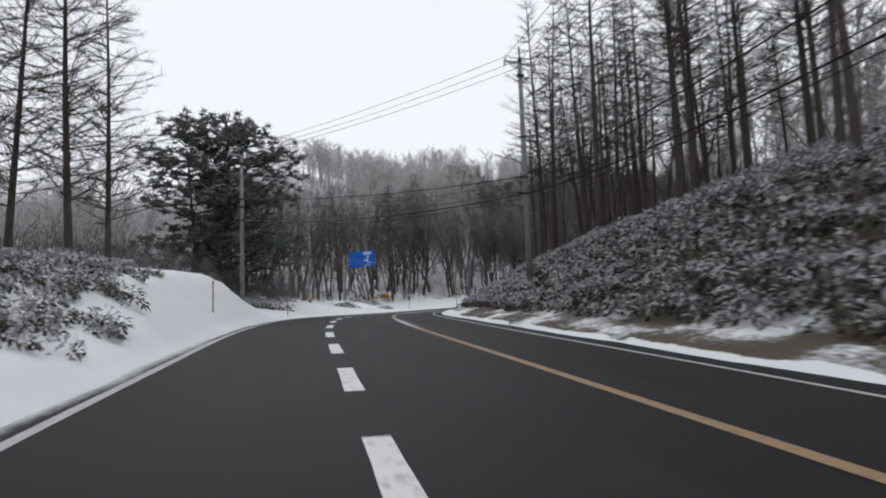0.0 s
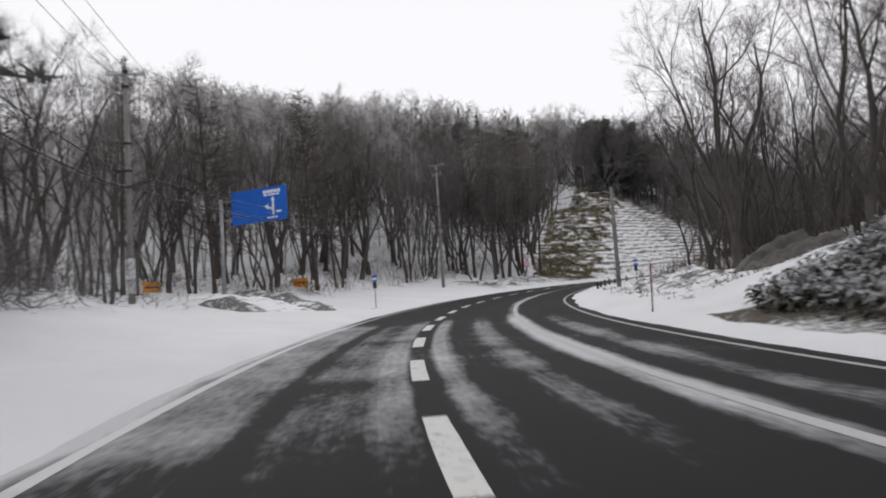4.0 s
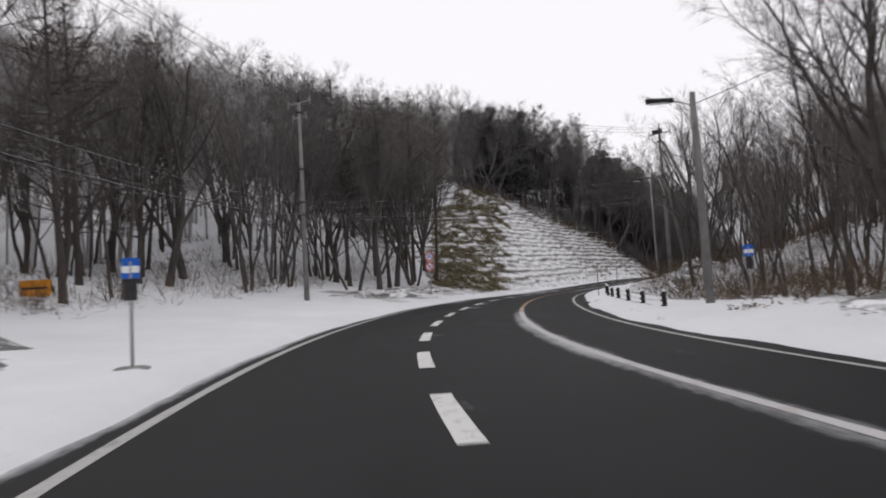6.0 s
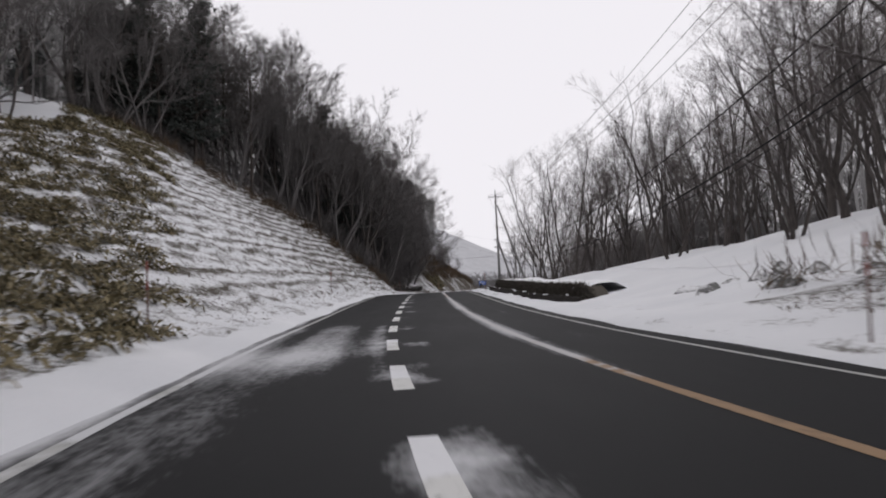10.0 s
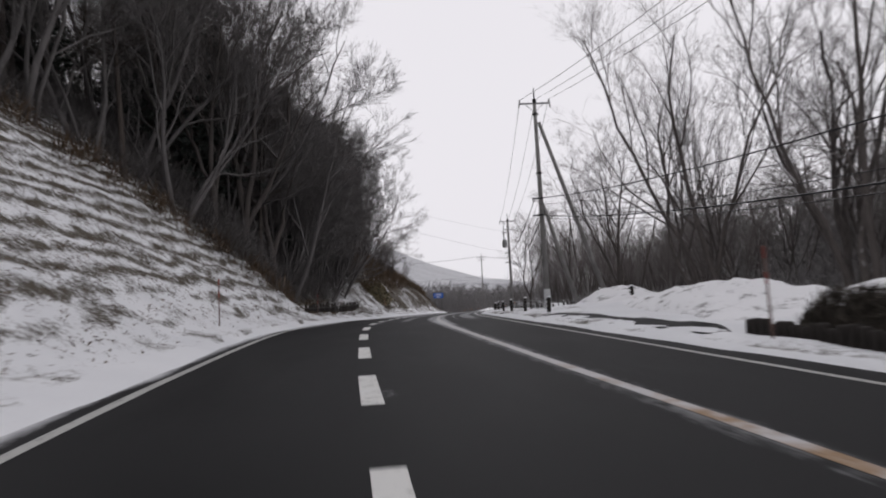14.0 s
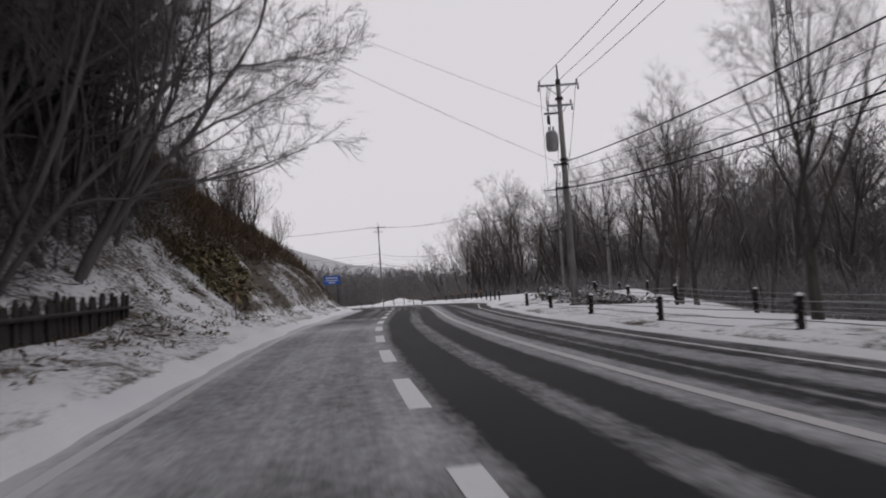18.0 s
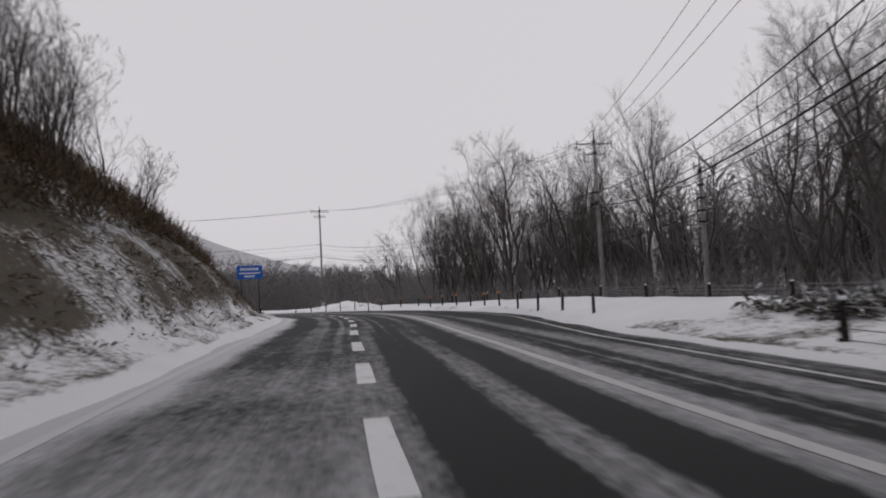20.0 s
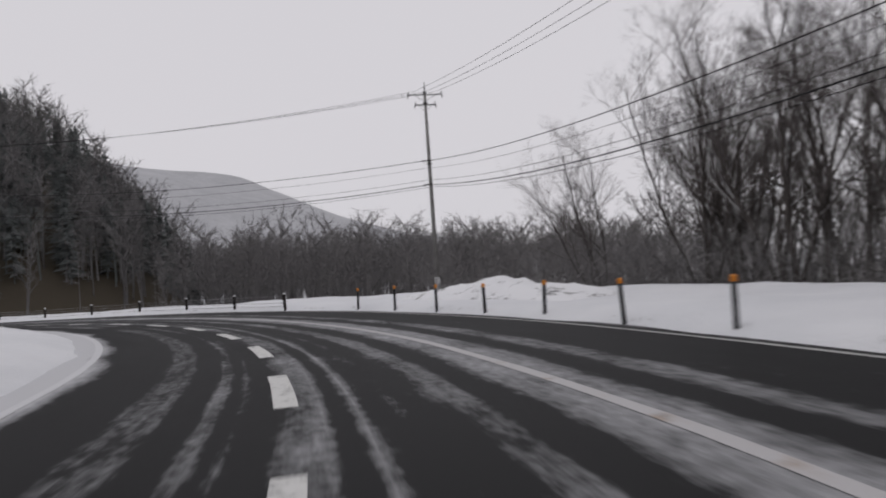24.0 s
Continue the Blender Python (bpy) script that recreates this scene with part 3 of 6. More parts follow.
# the centre line keeps snow all along
kept = np.interp(S, (16, 28, 45, 56, 80, 92, 106, 114, 140, 150, 175, 190, 202, 216, 222), (0.0, 0.5, 0.4, 0.2, 0.4, 0.7, 0.65, 0.2, 0.25, 0.8, 0.75, 0.5, 0.5, 0.7, 0.0))
snow += kept * band(D, 2.75, 3.35, 0.4) * (1.0 + 0.4 * waves(S, D, 4.0, 67))
snow += 0.4 * band(S, 84, 215, 8) * band(wob, 3.95, 4.5, 0.6) * np.clip(0.4 + 0.8 * waves(S, D * 0, 22.0, 68), 0, 1)
snow += band(S, 145, 158, 5) * left_lane * (0.6 - 0.3 * tracks + 0.35 * patch)
snow += 0.55 * band(S, 122, 150, 8) * band(wob, -3.6, -1.4, 1.8) * (0.8 + 0.5 * patch)
# after the cut slope
snow += 0.42 * band(S, 215, 243, 6) * (band(wob, -3.6, -2.2, 0.7) + 0.35 * band(wob, -0.8, 0.6, 0.9)) * (0.9 + 0.5 * patch)
def lying(across, x):
    """Snow left between the tyre tracks, from (offset, depth) pairs."""
    return np.interp(x, [q[0] for q in across], [q[1] for q in across])


sway_d = D + 0.05 * waves(S, D * 0, 18.0, 52) + 0.03 * waves(S, D * 0, 5.0, 53)
FENCE = ((-4, 0.5), (0.25, 0.55), (0.42, 0.12), (0.66, 0.12), (0.7, 0.42), (0.76, 0.12), (1.12, 0.1), (1.28, 0.55), (1.65, 0.55), (1.85, 0.08), (2.42, 0.1), (2.6, 0.72), (3.35, 0.7), (3.5, 0.32), (3.84, 0.28), (3.92, 0.6), (4.02, 0.3), (4.25, 0.3), (4.45, 0.62), (4.95, 0.6), (5.1, 0.3), (5.4, 0.4))
BEND = ((-3.2, 0.3), (-2.2, 0.12), (-1.7, 0.14), (-1.5, 0.42), (-1.05, 0.42), (-0.92, 0.12), (-0.68, 0.12), (-0.6, 0.52), (-0.45, 0.45), (-0.36, 0.12), (-0.27, 0.44), (-0.2, 0.14), (0.0, 0.2), (0.35, 0.5), (0.6, 0.54), (0.68, 0.16), (0.8, 0.16), (0.86, 0.56), (0.97, 0.54), (1.05, 0.14), (1.24, 0.14), (1.32, 0.48), (1.4, 0.14), (1.66, 0.16), (1.8, 0.5), (2.1, 0.46), (2.25, 0.12), (2.5, 0.2), (2.75, 0.58), (3.2, 0.7), (3.7, 0.55), (3.9, 0.14), (4.2, 0.16), (4.35, 0.5), (4.7, 0.46), (4.95, 0.14), (6.3, 0.2), (7.0, 0.3))
turn_in = np.clip((S - 272) / 24, 0, 1)
late = band(S, 216, 480, 12)
mottle = 0.55 * waves(S, D, 1.6, 63) * (0.4 + 0.6 * turn_in) + 0.2 * streaks
right_side = np.clip((wob + 0.1) / 0.3, 0, 1)
snow += 0.92 * late * right_side * np.clip(lying(FENCE, sway_d) * (1 - turn_in) + lying(BEND, sway_d) * turn_in + 0.3 * mottle + 0.04, 0, 0.7)
snow += 0.74 * band(S, 240, 268, 7) * (1 - right_side) * (1 - 0.1 * tracks + 0.2 * patch)
snow += band(S, 268, 480, 10) * (1 - right_side) * np.clip(0.12 * band(S, 282, 314, 8) + 0.5 * (1 - turn_in) + lying(BEND, sway_d) * turn_in + 0.25 * mottle + 0.2 * patch, 0, 1)
# drifts round the dashes of the lane line
ends = np.array([dash_end(k) for k in range(-7, 75)])
dash_phase = ends[np.clip(np.searchsorted(ends, S), 0, len(ends) - 1)] - S
drift = np.abs((dash_phase - 1.2 + 2.87) % 5.75 - 2.87)
snow += 0.95 * band(S, 84, 215, 6) * np.exp(-(((wob - 0.25) / 0.62) ** 2)) * np.exp(-((drift / 1.5) ** 2)) * np.clip(0.6 + 0.9 * waves(S, D * 0, 9.0, 71), 0, 1) * np.clip(0.65 + 1.3 * waves(S, D, 1.0, 72), 0, 1.3)
# towards the verges
snow += 1.1 * np.clip((-3.3 + 0.2 * waves(S, D, 3.0, 73) - D) / 0.5, 0, 1) + 0.8 * np.clip((D - 5.95 - widen(S) + 0.2 * waves(S, D, 3.0, 75)) / 0.5, 0, 1)
snow += 0.9 * band(S, 272, 480, 12) * np.clip((-2.55 + 0.25 * waves(S, D, 2.5, 79) - D) / 0.7, 0, 1)
snow += 0.16 * np.clip((-2.7 - D) / 0.7, 0, 1) * np.clip(waves(S, D, 6.0, 77) + 0.4, 0, 1)
road_me = mesh_from("road", on_road(S, D, 0.0), sheet(len(rs), len(rd)), M_ROAD, True)
set_attr(road_me, "snow", np.clip(snow, 0, 1.1))
uvs = road_me.uv_layers.new(name="UVMap")
loop_v = np.empty(len(road_me.loops), np.int32)
road_me.loops.foreach_get("vertex_index", loop_v)
uvs.data.foreach_set("uv", np.stack([D[loop_v], S[loop_v]], -1).astype(np.float32).ravel())
road = tagged(part("road", road_me), "dark wet asphalt mountain road dusted with snow", "road", kind="structure")


def ribbon(s0, s1, d0, d1, up, step=1.0, ragged=0.0, seed=1):
    """A thin painted line on the road between two offsets."""
    n = max(2, int((s1 - s0) / step) + 1)
    ss = np.linspace(s0, s1, n)
    e = ragged * waves(ss, ss * 0, 1.5, seed)
    sh = stray(ss) + (widen(ss) if d0 > 5 else 0)
    v = np.concatenate([on_road(ss, d0 + e + sh, up), on_road(ss, d1 - e + sh, up)])
    f = np.array([(i, n + i, n + i + 1, i + 1) for i in range(n - 1)])
    return v, f, np.tile(snow_at(ss, (d0 + d1) / 2), 2)


def snow_at(s, d):
    """The snow lying on the road at s, d."""
    i = np.clip(((np.asarray(s) - rs[0]) / 0.5).astype(int), 0, len(rs) - 1)
    return snow.reshape(RS.shape)[i, int((d - rd[0]) / 0.117)]


def paint(name, ribbon_of, mat, label):
    v, f, lie = ribbon_of
    me = mesh_from(name, v, f, mat)
    set_attr(me, "snow", lie)
    part(name, me, road, label)


def stray(s):
    """How far the painted lines stray from the road's line."""
    return np.interp(s, (0, 12, 60, 98, 104, 142, 175, 191, 197, 231, 240, 275, 283, 290, 312, 322, 328, 345), (-0.07, -0.06, 0.06, 0.12, 0.1, 0.0, 0.06, 0.1, 0.03, 0.05, 0.0, -0.08, -0.13, -0.1, 0.1, 0.25, 0.15, 0.2))


for name, d0, d1, mat, label in (
    ("edge_line", -3.32, -3.15, M_EDGE, "worn white edge line beside the snowy verge"),
    ("centre_line", 2.93, 3.11, M_ORANGE, "worn orange no-overtaking centre line half under snow"),
    ("edge_line", 5.42, 5.54, M_EDGE, "worn white edge line along the far lane"),
):
    paint(name, ribbon(-40, 455, d0, d1, 0.006, 0.8, 0.012, 5), mat, label)
for k in range(-7, 74):
    s1 = dash_end(k)
    paint("lane_dash", ribbon(s1 - 2.85, s1, -0.13, 0.13, 0.006, 0.45, 0.012, 30 + k), M_WHITE, "worn white lane dash" if k == -7 else "")


def verge(name, label, side, cols):
    """Ploughed snow along the road, from its edge outwards."""
    ss = np.arange(-39.5, 455, 0.55)
    dd = np.array(cols)
    SS, DD = np.meshgrid(ss, dd, indexing="ij")
    lip = 0.22 * waves(SS, SS * 0, 6.0, 81 + side) + 0.1 * waves(SS, SS * 0, 1.6, 83 + side)
    fade = np.clip(1 - (DD - dd[0]) / 2.5, 0, 1)
    d = side * (DD + lip * fade + (widen(SS) * np.clip(1 - (DD - dd[0]) / 6, 0, 1) if side > 0 else 0))
    up = rise(SS.ravel(), d.ravel()).reshape(SS.shape)
    edge = np.clip((DD - dd[0]) / 0.5, 0, 1)
    up = up * edge + 0.05 * edge + np.where(DD <= dd[0] + 1e-6, -0.04, 0.0)
    crumble = np.clip(1 - np.abs(DD - dd[0] - 0.9) / 0.9, 0, 1)
    up += crumble * 0.17 * np.clip(waves(SS, DD, 0.9, 85) + 0.2, 0, 1)
    up = np.where(DD >= dd[-1] - 1e-6, up - 1.2, up)
    me = mesh_from(name, on_road(SS.ravel(), d.ravel(), up.ravel()), sheet(len(ss), len(dd)), M_SNOW, True)
    b = bareness(SS.ravel(), d.ravel(), up.ravel())
    b += (0.22 * np.clip(1 - np.abs(DD - dd[0] - 0.35) / 0.4, 0, 1) * np.clip(waves(SS, DD, 2.0, 87) + 0.3, 0, 1)).ravel()
    set_attr(me, "bare", b)
    set_attr(me, "level", up.ravel())
    set_attr(me, "ledge", ((SS > 149) & (SS < 233) & (d < -5) & (d > -26)).ravel().astype(float))
    tagged(part(name, me), label, "snow verge", kind="structure")


verge("verge_left", "ploughed white snow verge rising to a wooded bank", -1,
      np.r_[3.6, 3.75, 3.9, 4.1, 4.3, 4.6, 4.9, 5.25, np.arange(5.6, 12, 0.4), np.arange(12, STRIP_L + 0.1, 0.6)])
verge("verge_right", "ploughed white snow verge with tufts and ruts", 1,
      np.r_[6.0, 6.15, 6.35, 6.55, 6.8, 7.05, np.arange(7.35, 12, 0.4), np.arange(12, STRIP_R + 0.1, 0.6)])

# ================= trees =================


def limbs_to_mesh(limbs, sides):
    """Tubes for limbs, given as (points n x 3, radii n)."""
    vs, fs, n = [], [], 0
    ring = np.arange(sides)
    w = 2 * np.pi * ring / sides
    for pts, rad in limbs:
        t = np.gradient(pts, axis=0)
        t /= np.linalg.norm(t, axis=1)[:, None] + 1e-9
        ref = np.where(np.abs(t[:, 2:3]) < 0.9, [[0, 0, 1.0]], [[1.0, 0, 0]])
        a = np.cross(t, ref)
        a /= np.linalg.norm(a, axis=1)[:, None] + 1e-9
        b = np.cross(a, t)
        vs.append((pts[:, None] + (a[:, None] * np.cos(w)[None, :, None] + b[:, None] * np.sin(w)[None, :, None]) * rad[:, None, None]).reshape(-1, 3))
        m = len(pts)
        i = (np.arange(m - 1)[:, None] * sides + ring[None]).ravel()
        j = (np.arange(m - 1)[:, None] * sides + (ring + 1)[None] % sides).ravel()
        fs.append(np.stack([i, j, j + sides, i + sides], -1) + n)
        n += m * sides
    return np.concatenate(vs), np.concatenate(fs)


def blades(starts, ends, width, rng):
    """Thin single-faced twigs, for trees far off."""
    starts, ends = np.asarray(starts), np.asarray(ends)
    side = np.cross(ends - starts, rng.normal(size=starts.shape))
    side *= np.asarray(width, float).reshape(-1, 1) / (np.linalg.norm(side, axis=1)[:, None] + 1e-9)
    v = np.stack([starts - side, starts + side, ends], 1).reshape(-1, 3)
    return v, np.arange(len(v)).reshape(-1, 3)


def curve_limb(rng, start, way, length, r0, r1, pieces, lift, wander):
    pts, p, w = [start], start.copy(), way / np.linalg.norm(way)
    for i in range(pieces):
        w = w + rng.normal(size=3) * wander + np.array([0, 0, lift])
        w /= np.linalg.norm(w)
        p = p + w * length / pieces
        pts.append(p.copy())
    return np.array(pts), np.linspace(r0, r1, pieces + 1)


def bare_tree(seed, height, stems=1, spread_out=0.5, twigs=1.0, low=0.2, twig_w=0.006, forks=(5, 7)):
    """A leafless broadleaved tree: a short trunk or several stems, arching boughs that divide again and again, and fine twigs."""
    rng = bent(seed)
    boughs, fine, tw0, tw1 = [], [], [], []

    def sway(way, much, up=0.12):
        side = rng.normal(size=3)
        side -= way * side.dot(way)
        way = way + side / np.linalg.norm(side) * much * rng.uniform(0.7, 1.25) + [0, 0, up]
        return way / np.linalg.norm(way)

    def spot(pts, u):
        x = min(u, 0.999) * (len(pts) - 1)
        j = int(x)
        w = pts[j + 1] - pts[j]
        return pts[j] + w * (x - j), w / np.linalg.norm(w), x

    def spray(pts, count, long):
        for q in range(count):
            a, w, x = spot(pts, rng.uniform(0.1, 1.0))
            e = a + sway(w, 0.5, 0.05) * long * rng.uniform(0.5, 1.3)
            tw0.append(a), tw1.append(e)
            u = a + (e - a) * rng.uniform(0.2, 0.7)
            tw0.append(u), tw1.append(u + sway(w, 0.6, 0.0) * long * rng.uniform(0.3, 0.7))

    def grow(p, way, long, r, level):
        """level 1: a bough, 2: its branches, 3: theirs, 4: the last that are more than twigs."""
        pieces = (0, 9, 6, 4, 2)[level]
        pts, rad = curve_limb(rng, p, way, long, r, r * (0, 0.24, 0.3, 0.35, 0.4)[level], pieces, (0, 0.06, 0.06, 0.045, 0.02)[level], (0, 0.11, 0.14, 0.15, 0.16)[level])
        (boughs if level < 3 else fine).append((pts, rad))
        if level == 4:
            spray(pts, max(2, int(5 * twigs * rng.uniform(0.7, 1.3))), height * 0.05)
            return
        if level > 1:
            spray(pts[1:], int((4, 3)[level - 2] * twigs), height * 0.055)
        count = int(rng.integers(*forks)) + (1 if level == 1 else 0) - (1 if level == 3 else 0)
        first = (0, 0.2, 0.22, 0.2)[level]
        for k in range(count):
            u = first + (1 - first) * (k + rng.uniform(0.15, 0.95)) / count
            a, w, x = spot(pts, u)
            much = spread_out * (0, 1.25, 1.3, 1.35)[level] * (1.2 - 0.5 * u)
            ln = long * (0, 0.52, 0.56, 0.7)[level] * rng.uniform(0.65, 1.15) * (1.2 - 0.6 * u)
            grow(a, sway(w, much), ln, np.interp(x, np.arange(pieces + 1), rad) * (0, 0.6, 0.58, 0.55)[level], level + 1)

    if stems == 1:
        pts, rad = curve_limb(rng, np.array([0, 0, -0.5]), np.array([rng.normal() * 0.05, rng.normal() * 0.05, 1.0]), low * height + 0.5, 0.0175 * height, 0.0135 * height, 5, 0.03, 0.05)
        rad[0] *= 1.35
        boughs.append((pts, rad))
        n = int(rng.integers(3, 5))
        turn = rng.uniform(0, 6.28)
        for k in range(n):
            ang = turn + 2 * np.pi * (k + rng.uniform(-0.2, 0.2)) / n
            out = np.array([math.cos(ang), math.sin(ang), 0])
            a, w, x = spot(pts, 1.0 if k < 2 else rng.uniform(0.6, 0.98))
            grow(a, w + out * spread_out * rng.uniform(0.3, 0.8), (1 - low) * height * rng.uniform(0.75, 0.95), 0.0105 * height * rng.uniform(0.75, 1.1), 1)
    for st in range(stems if stems > 1 else 0):
        ang = 2 * np.pi * (st + rng.uniform(0, 0.6)) / stems
        out = np.array([math.cos(ang), math.sin(ang), 0])
        grow(out * 0.018 * height + [0, 0, -0.5], out * spread_out * rng.uniform(0.3, 0.85) + [0, 0, 1.0], height * rng.uniform(0.78, 0.98), 0.0095 * height * rng.uniform(0.7, 1.15), 1)
    v1, f1 = limbs_to_mesh(boughs, 6)
    v2, f2 = limbs_to_mesh(fine, 3)
    v3, f3 = blades(tw0, tw1, twig_w, rng)
    crown_v = np.concatenate([v2, v3])
    k = height / np.percentile(crown_v[:, 2], 99.3)
    crown_f = [tuple(q) for q in f2.tolist()] + [tuple(q) for q in (f3 + len(v2)).tolist()]
    return (v1 * k, f1), (crown_v * k, crown_f)


def larch_tree(seed, height, start=0.22, reach=0.19, twigs=1.0):
    """A leafless larch: a straight stem with tiers of thin, level branches."""
    rng = bent(seed)
    trunk = curve_limb(rng, np.array([0, 0, -0.5]), np.array([rng.normal() * 0.02, rng.normal() * 0.02, 1]), height + 0.5, 0.0105 * height, 0.02, 10, 0.02, 0.008)
    trunk[1][0] *= 1.3
    fine, tw0, tw1 = [], [], []
    z = height * start
    while z < height * 0.985:
        u = z / height
        base = np.array([np.interp(z, trunk[0][:, 2], trunk[0][:, k]) for k in range(3)])
        for b in range(int(rng.integers(3, 6))):
            az = rng.uniform(0, 2 * np.pi)
            ln = reach * height * (1.04 - u) ** 0.75 * rng.uniform(0.55, 1.1)
            limb = curve_limb(rng, base, np.array([math.cos(az), math.sin(az), rng.uniform(0.0, 0.45)]), ln, 0.03, 0.008, 4, 0.05, 0.07)
            fine.append(limb)
            for q in range(int(max(6, ln * 8) * twigs)):
                x = rng.uniform(0.6, 3.99)
                j = int(x)
                p = limb[0][j] * (1 - x + j) + limb[0][j + 1] * (x - j)
                d = limb[0][j + 1] - limb[0][j]
                d = d / np.linalg.norm(d) + rng.normal(size=3) * [0.6, 0.6, 0.4]
                tw0.append(p), tw1.append(p + d / np.linalg.norm(d) * rng.uniform(0.3, 0.9))
        z += height * rng.uniform(0.018, 0.034)
    v2, f2 = limbs_to_mesh(fine, 3)
    v3, f3 = blades(tw0, tw1, 0.012, rng)
    f = [tuple(q) for q in f2.tolist()] + [tuple(q) for q in (f3 + len(v2)).tolist()]
    return limbs_to_mesh([trunk], 7), (np.concatenate([v2, v3]), f)


def pine_tree(seed, height, tiers=16, reach=0.3, tuft=46, start=0.3, power=0.6, crown=1.0, broad=0.06):
    """An evergreen with flat, uneven tiers of needle tufts."""
    rng = bent(seed)
    trunk = curve_limb(rng, np.array([0, 0, -0.5]), np.array([0.02, 0.01, 1]), height + 0.3, 0.013 * height, 0.03, 8, 0.02, 0.02)
    limbs, tw0, tw1 = [trunk], [], []
    for k in range(tiers):
        u = start + (0.98 - start) * (k + rng.uniform(0, 0.7)) / tiers
        z = u * height
        base = np.array([np.interp(z, trunk[0][:, 2], trunk[0][:, c]) for c in range(3)])
        for b in range(int(rng.integers(3, 6))):
            az = rng.uniform(0, 2 * np.pi)
            ln = reach * height * min(1.0, (1.04 - u) ** power * crown) * rng.uniform(0.5, 1.1)
            limb = curve_limb(rng, base, np.array([math.cos(az), math.sin(az), rng.uniform(0, 0.35)]), ln, 0.05, 0.012, 4, 0.03, 0.1)
            limbs.append(limb)
            for c in range(int(3 + ln * 2.0)):
                x = rng.uniform(1.2, 3.99)
                j = int(x)
                p = limb[0][j] * (1 - x + j) + limb[0][j + 1] * (x - j) + rng.normal(size=3) * [0.42, 0.42, 0.14]
                d = rng.normal(size=(tuft // 2, 3)) * [1, 1, 0.45] + [0, 0, 0.25]
                d /= np.linalg.norm(d, axis=1)[:, None]
                tw0.append(p + d * 0.05), tw1.append(p + d * rng.uniform(0.15, 0.5, (len(d), 1)))
    v3, f3 = blades(np.concatenate(tw0), np.concatenate(tw1), broad, rng)
    return limbs_to_mesh(limbs, 5), (v3, f3)


def tree_kind(name, halves, bark_mat, crown_mat, label, category="tree"):
    """One tree as a thing with a trunk and a crown, to be copied."""
    (v1, f1), (v2, f2) = halves
    t = thing(name, pose(0, 0, 0), label, category)
    part("trunk", mesh_from("trunk", v1, f1, bark_mat, True), t)
    part("crown", mesh_from("crown", v2, f2, crown_mat), t)
    return t


KINDS = {}
for i in range(6):
    KINDS["bare", i] = tree_kind("bare_tree", bare_tree(100 + i, 15.0, (3, 1, 4, 1, 2, 1)[i], (0.48, 0.62, 0.5, 0.75, 0.5, 0.55)[i], (1.0, 1.3, 0.9, 1.3, 1.2, 1.2)[i], (0.2, 0.2, 0.2, 0.13, 0.2, 0.3)[i], 0.005, (5, 8)), M_BARK, M_TWIG, "leafless grey-brown broadleaved tree standing in snow")
for i in range(2):
    KINDS["slim", i] = tree_kind("slim_tree", bare_tree(130 + i, 11.0, 2, 0.3, 1.0, 0.3, 0.006, (4, 6)), M_BARK, M_TWIG, "slim leafless tree with forked dark stems in snow")
for i in range(3):
    KINDS["larch", i] = tree_kind("larch_tree", larch_tree(160 + i, 18.0, (0.18, 0.34, 0.42)[i], (0.3, 0.22, 0.2)[i], (1.8, 1.5, 1.5)[i]), M_LARCH, M_LARCH, "tall leafless larch with a straight dark trunk")
for i in range(2):
    KINDS["pine", i] = tree_kind("pine_tree", pine_tree(180 + i, 12.0, 21, 0.38, 70, 0.12, 0.7, 1.9, 0.035), M_LARCH, M_NEEDLE, "dark evergreen pine with uneven tiers of branches")
KINDS["spruce", 0] = tree_kind("spruce_tree", pine_tree(185, 15.0, 30, 0.22, 34, 0.1, 0.7, 1.0, 0.08), M_LARCH, M_DARKNEEDLE, "dark narrow spruce on the wooded slope")
for i in range(2):
    KINDS["thick", i] = tree_kind("thicket_tree", bare_tree(187 + i, 12.0, 4, 0.6, 2.2, 0.08, 0.0065, (5, 8)), M_THICK, M_THICK, "densely twigged dark leafless tree overhanging the verge")
KINDS["birch", 0] = tree_kind("birch_tree", bare_tree(190, 15.0, 1, 0.6, 0.7, 0.3), M_BIRCH, M_TWIG, "pale-barked leafless birch on the wooded slope")
KINDS["brush", 0] = tree_kind("brush_tree", bare_tree(195, 8.0, 4, 0.5, 0.9, 0.12, 0.009, (3, 5)), M_BARK, M_TWIG, "dense leafless shrub with many stems on the bank", "shrub")
for t in KINDS.values():
    t.matrix_basis = pose(0, 0, -400)
used = set()


def plant(kind, i, x, y, height, seed, lean=(0, 0), label="", base=None):
    """A tree of that kind at a place; its own height is given in metres."""
    proto = KINDS[kind, i]
    own = {"bare": 15.0, "slim": 11.0, "larch": 18.0, "pine": 12.0, "birch": 15.0, "brush": 8.0, "spruce": 15.0, "thick": 12.0}[kind]
    z = float(land(x, y)[0]) if base is None else base
    k = height / own
    m = pose(x, y, z - 0.05, lean[0], lean[1], (seed * 77) % 360)
    if (kind, i) in used:
        t = copy_thing(proto, m)
    else:
        used.add((kind, i))
        t = proto
        t.matrix_basis = m
    t.scale = (k, k, k)
    if label:
        t["label"] = label
    t["group"] = {"bare": "roadside trees", "slim": "roadside trees", "larch": "larches", "pine": "pines", "birch": "birches", "brush": "bank shrubs", "spruce": "spruces", "thick": "thicket trees"}[kind]
    return t


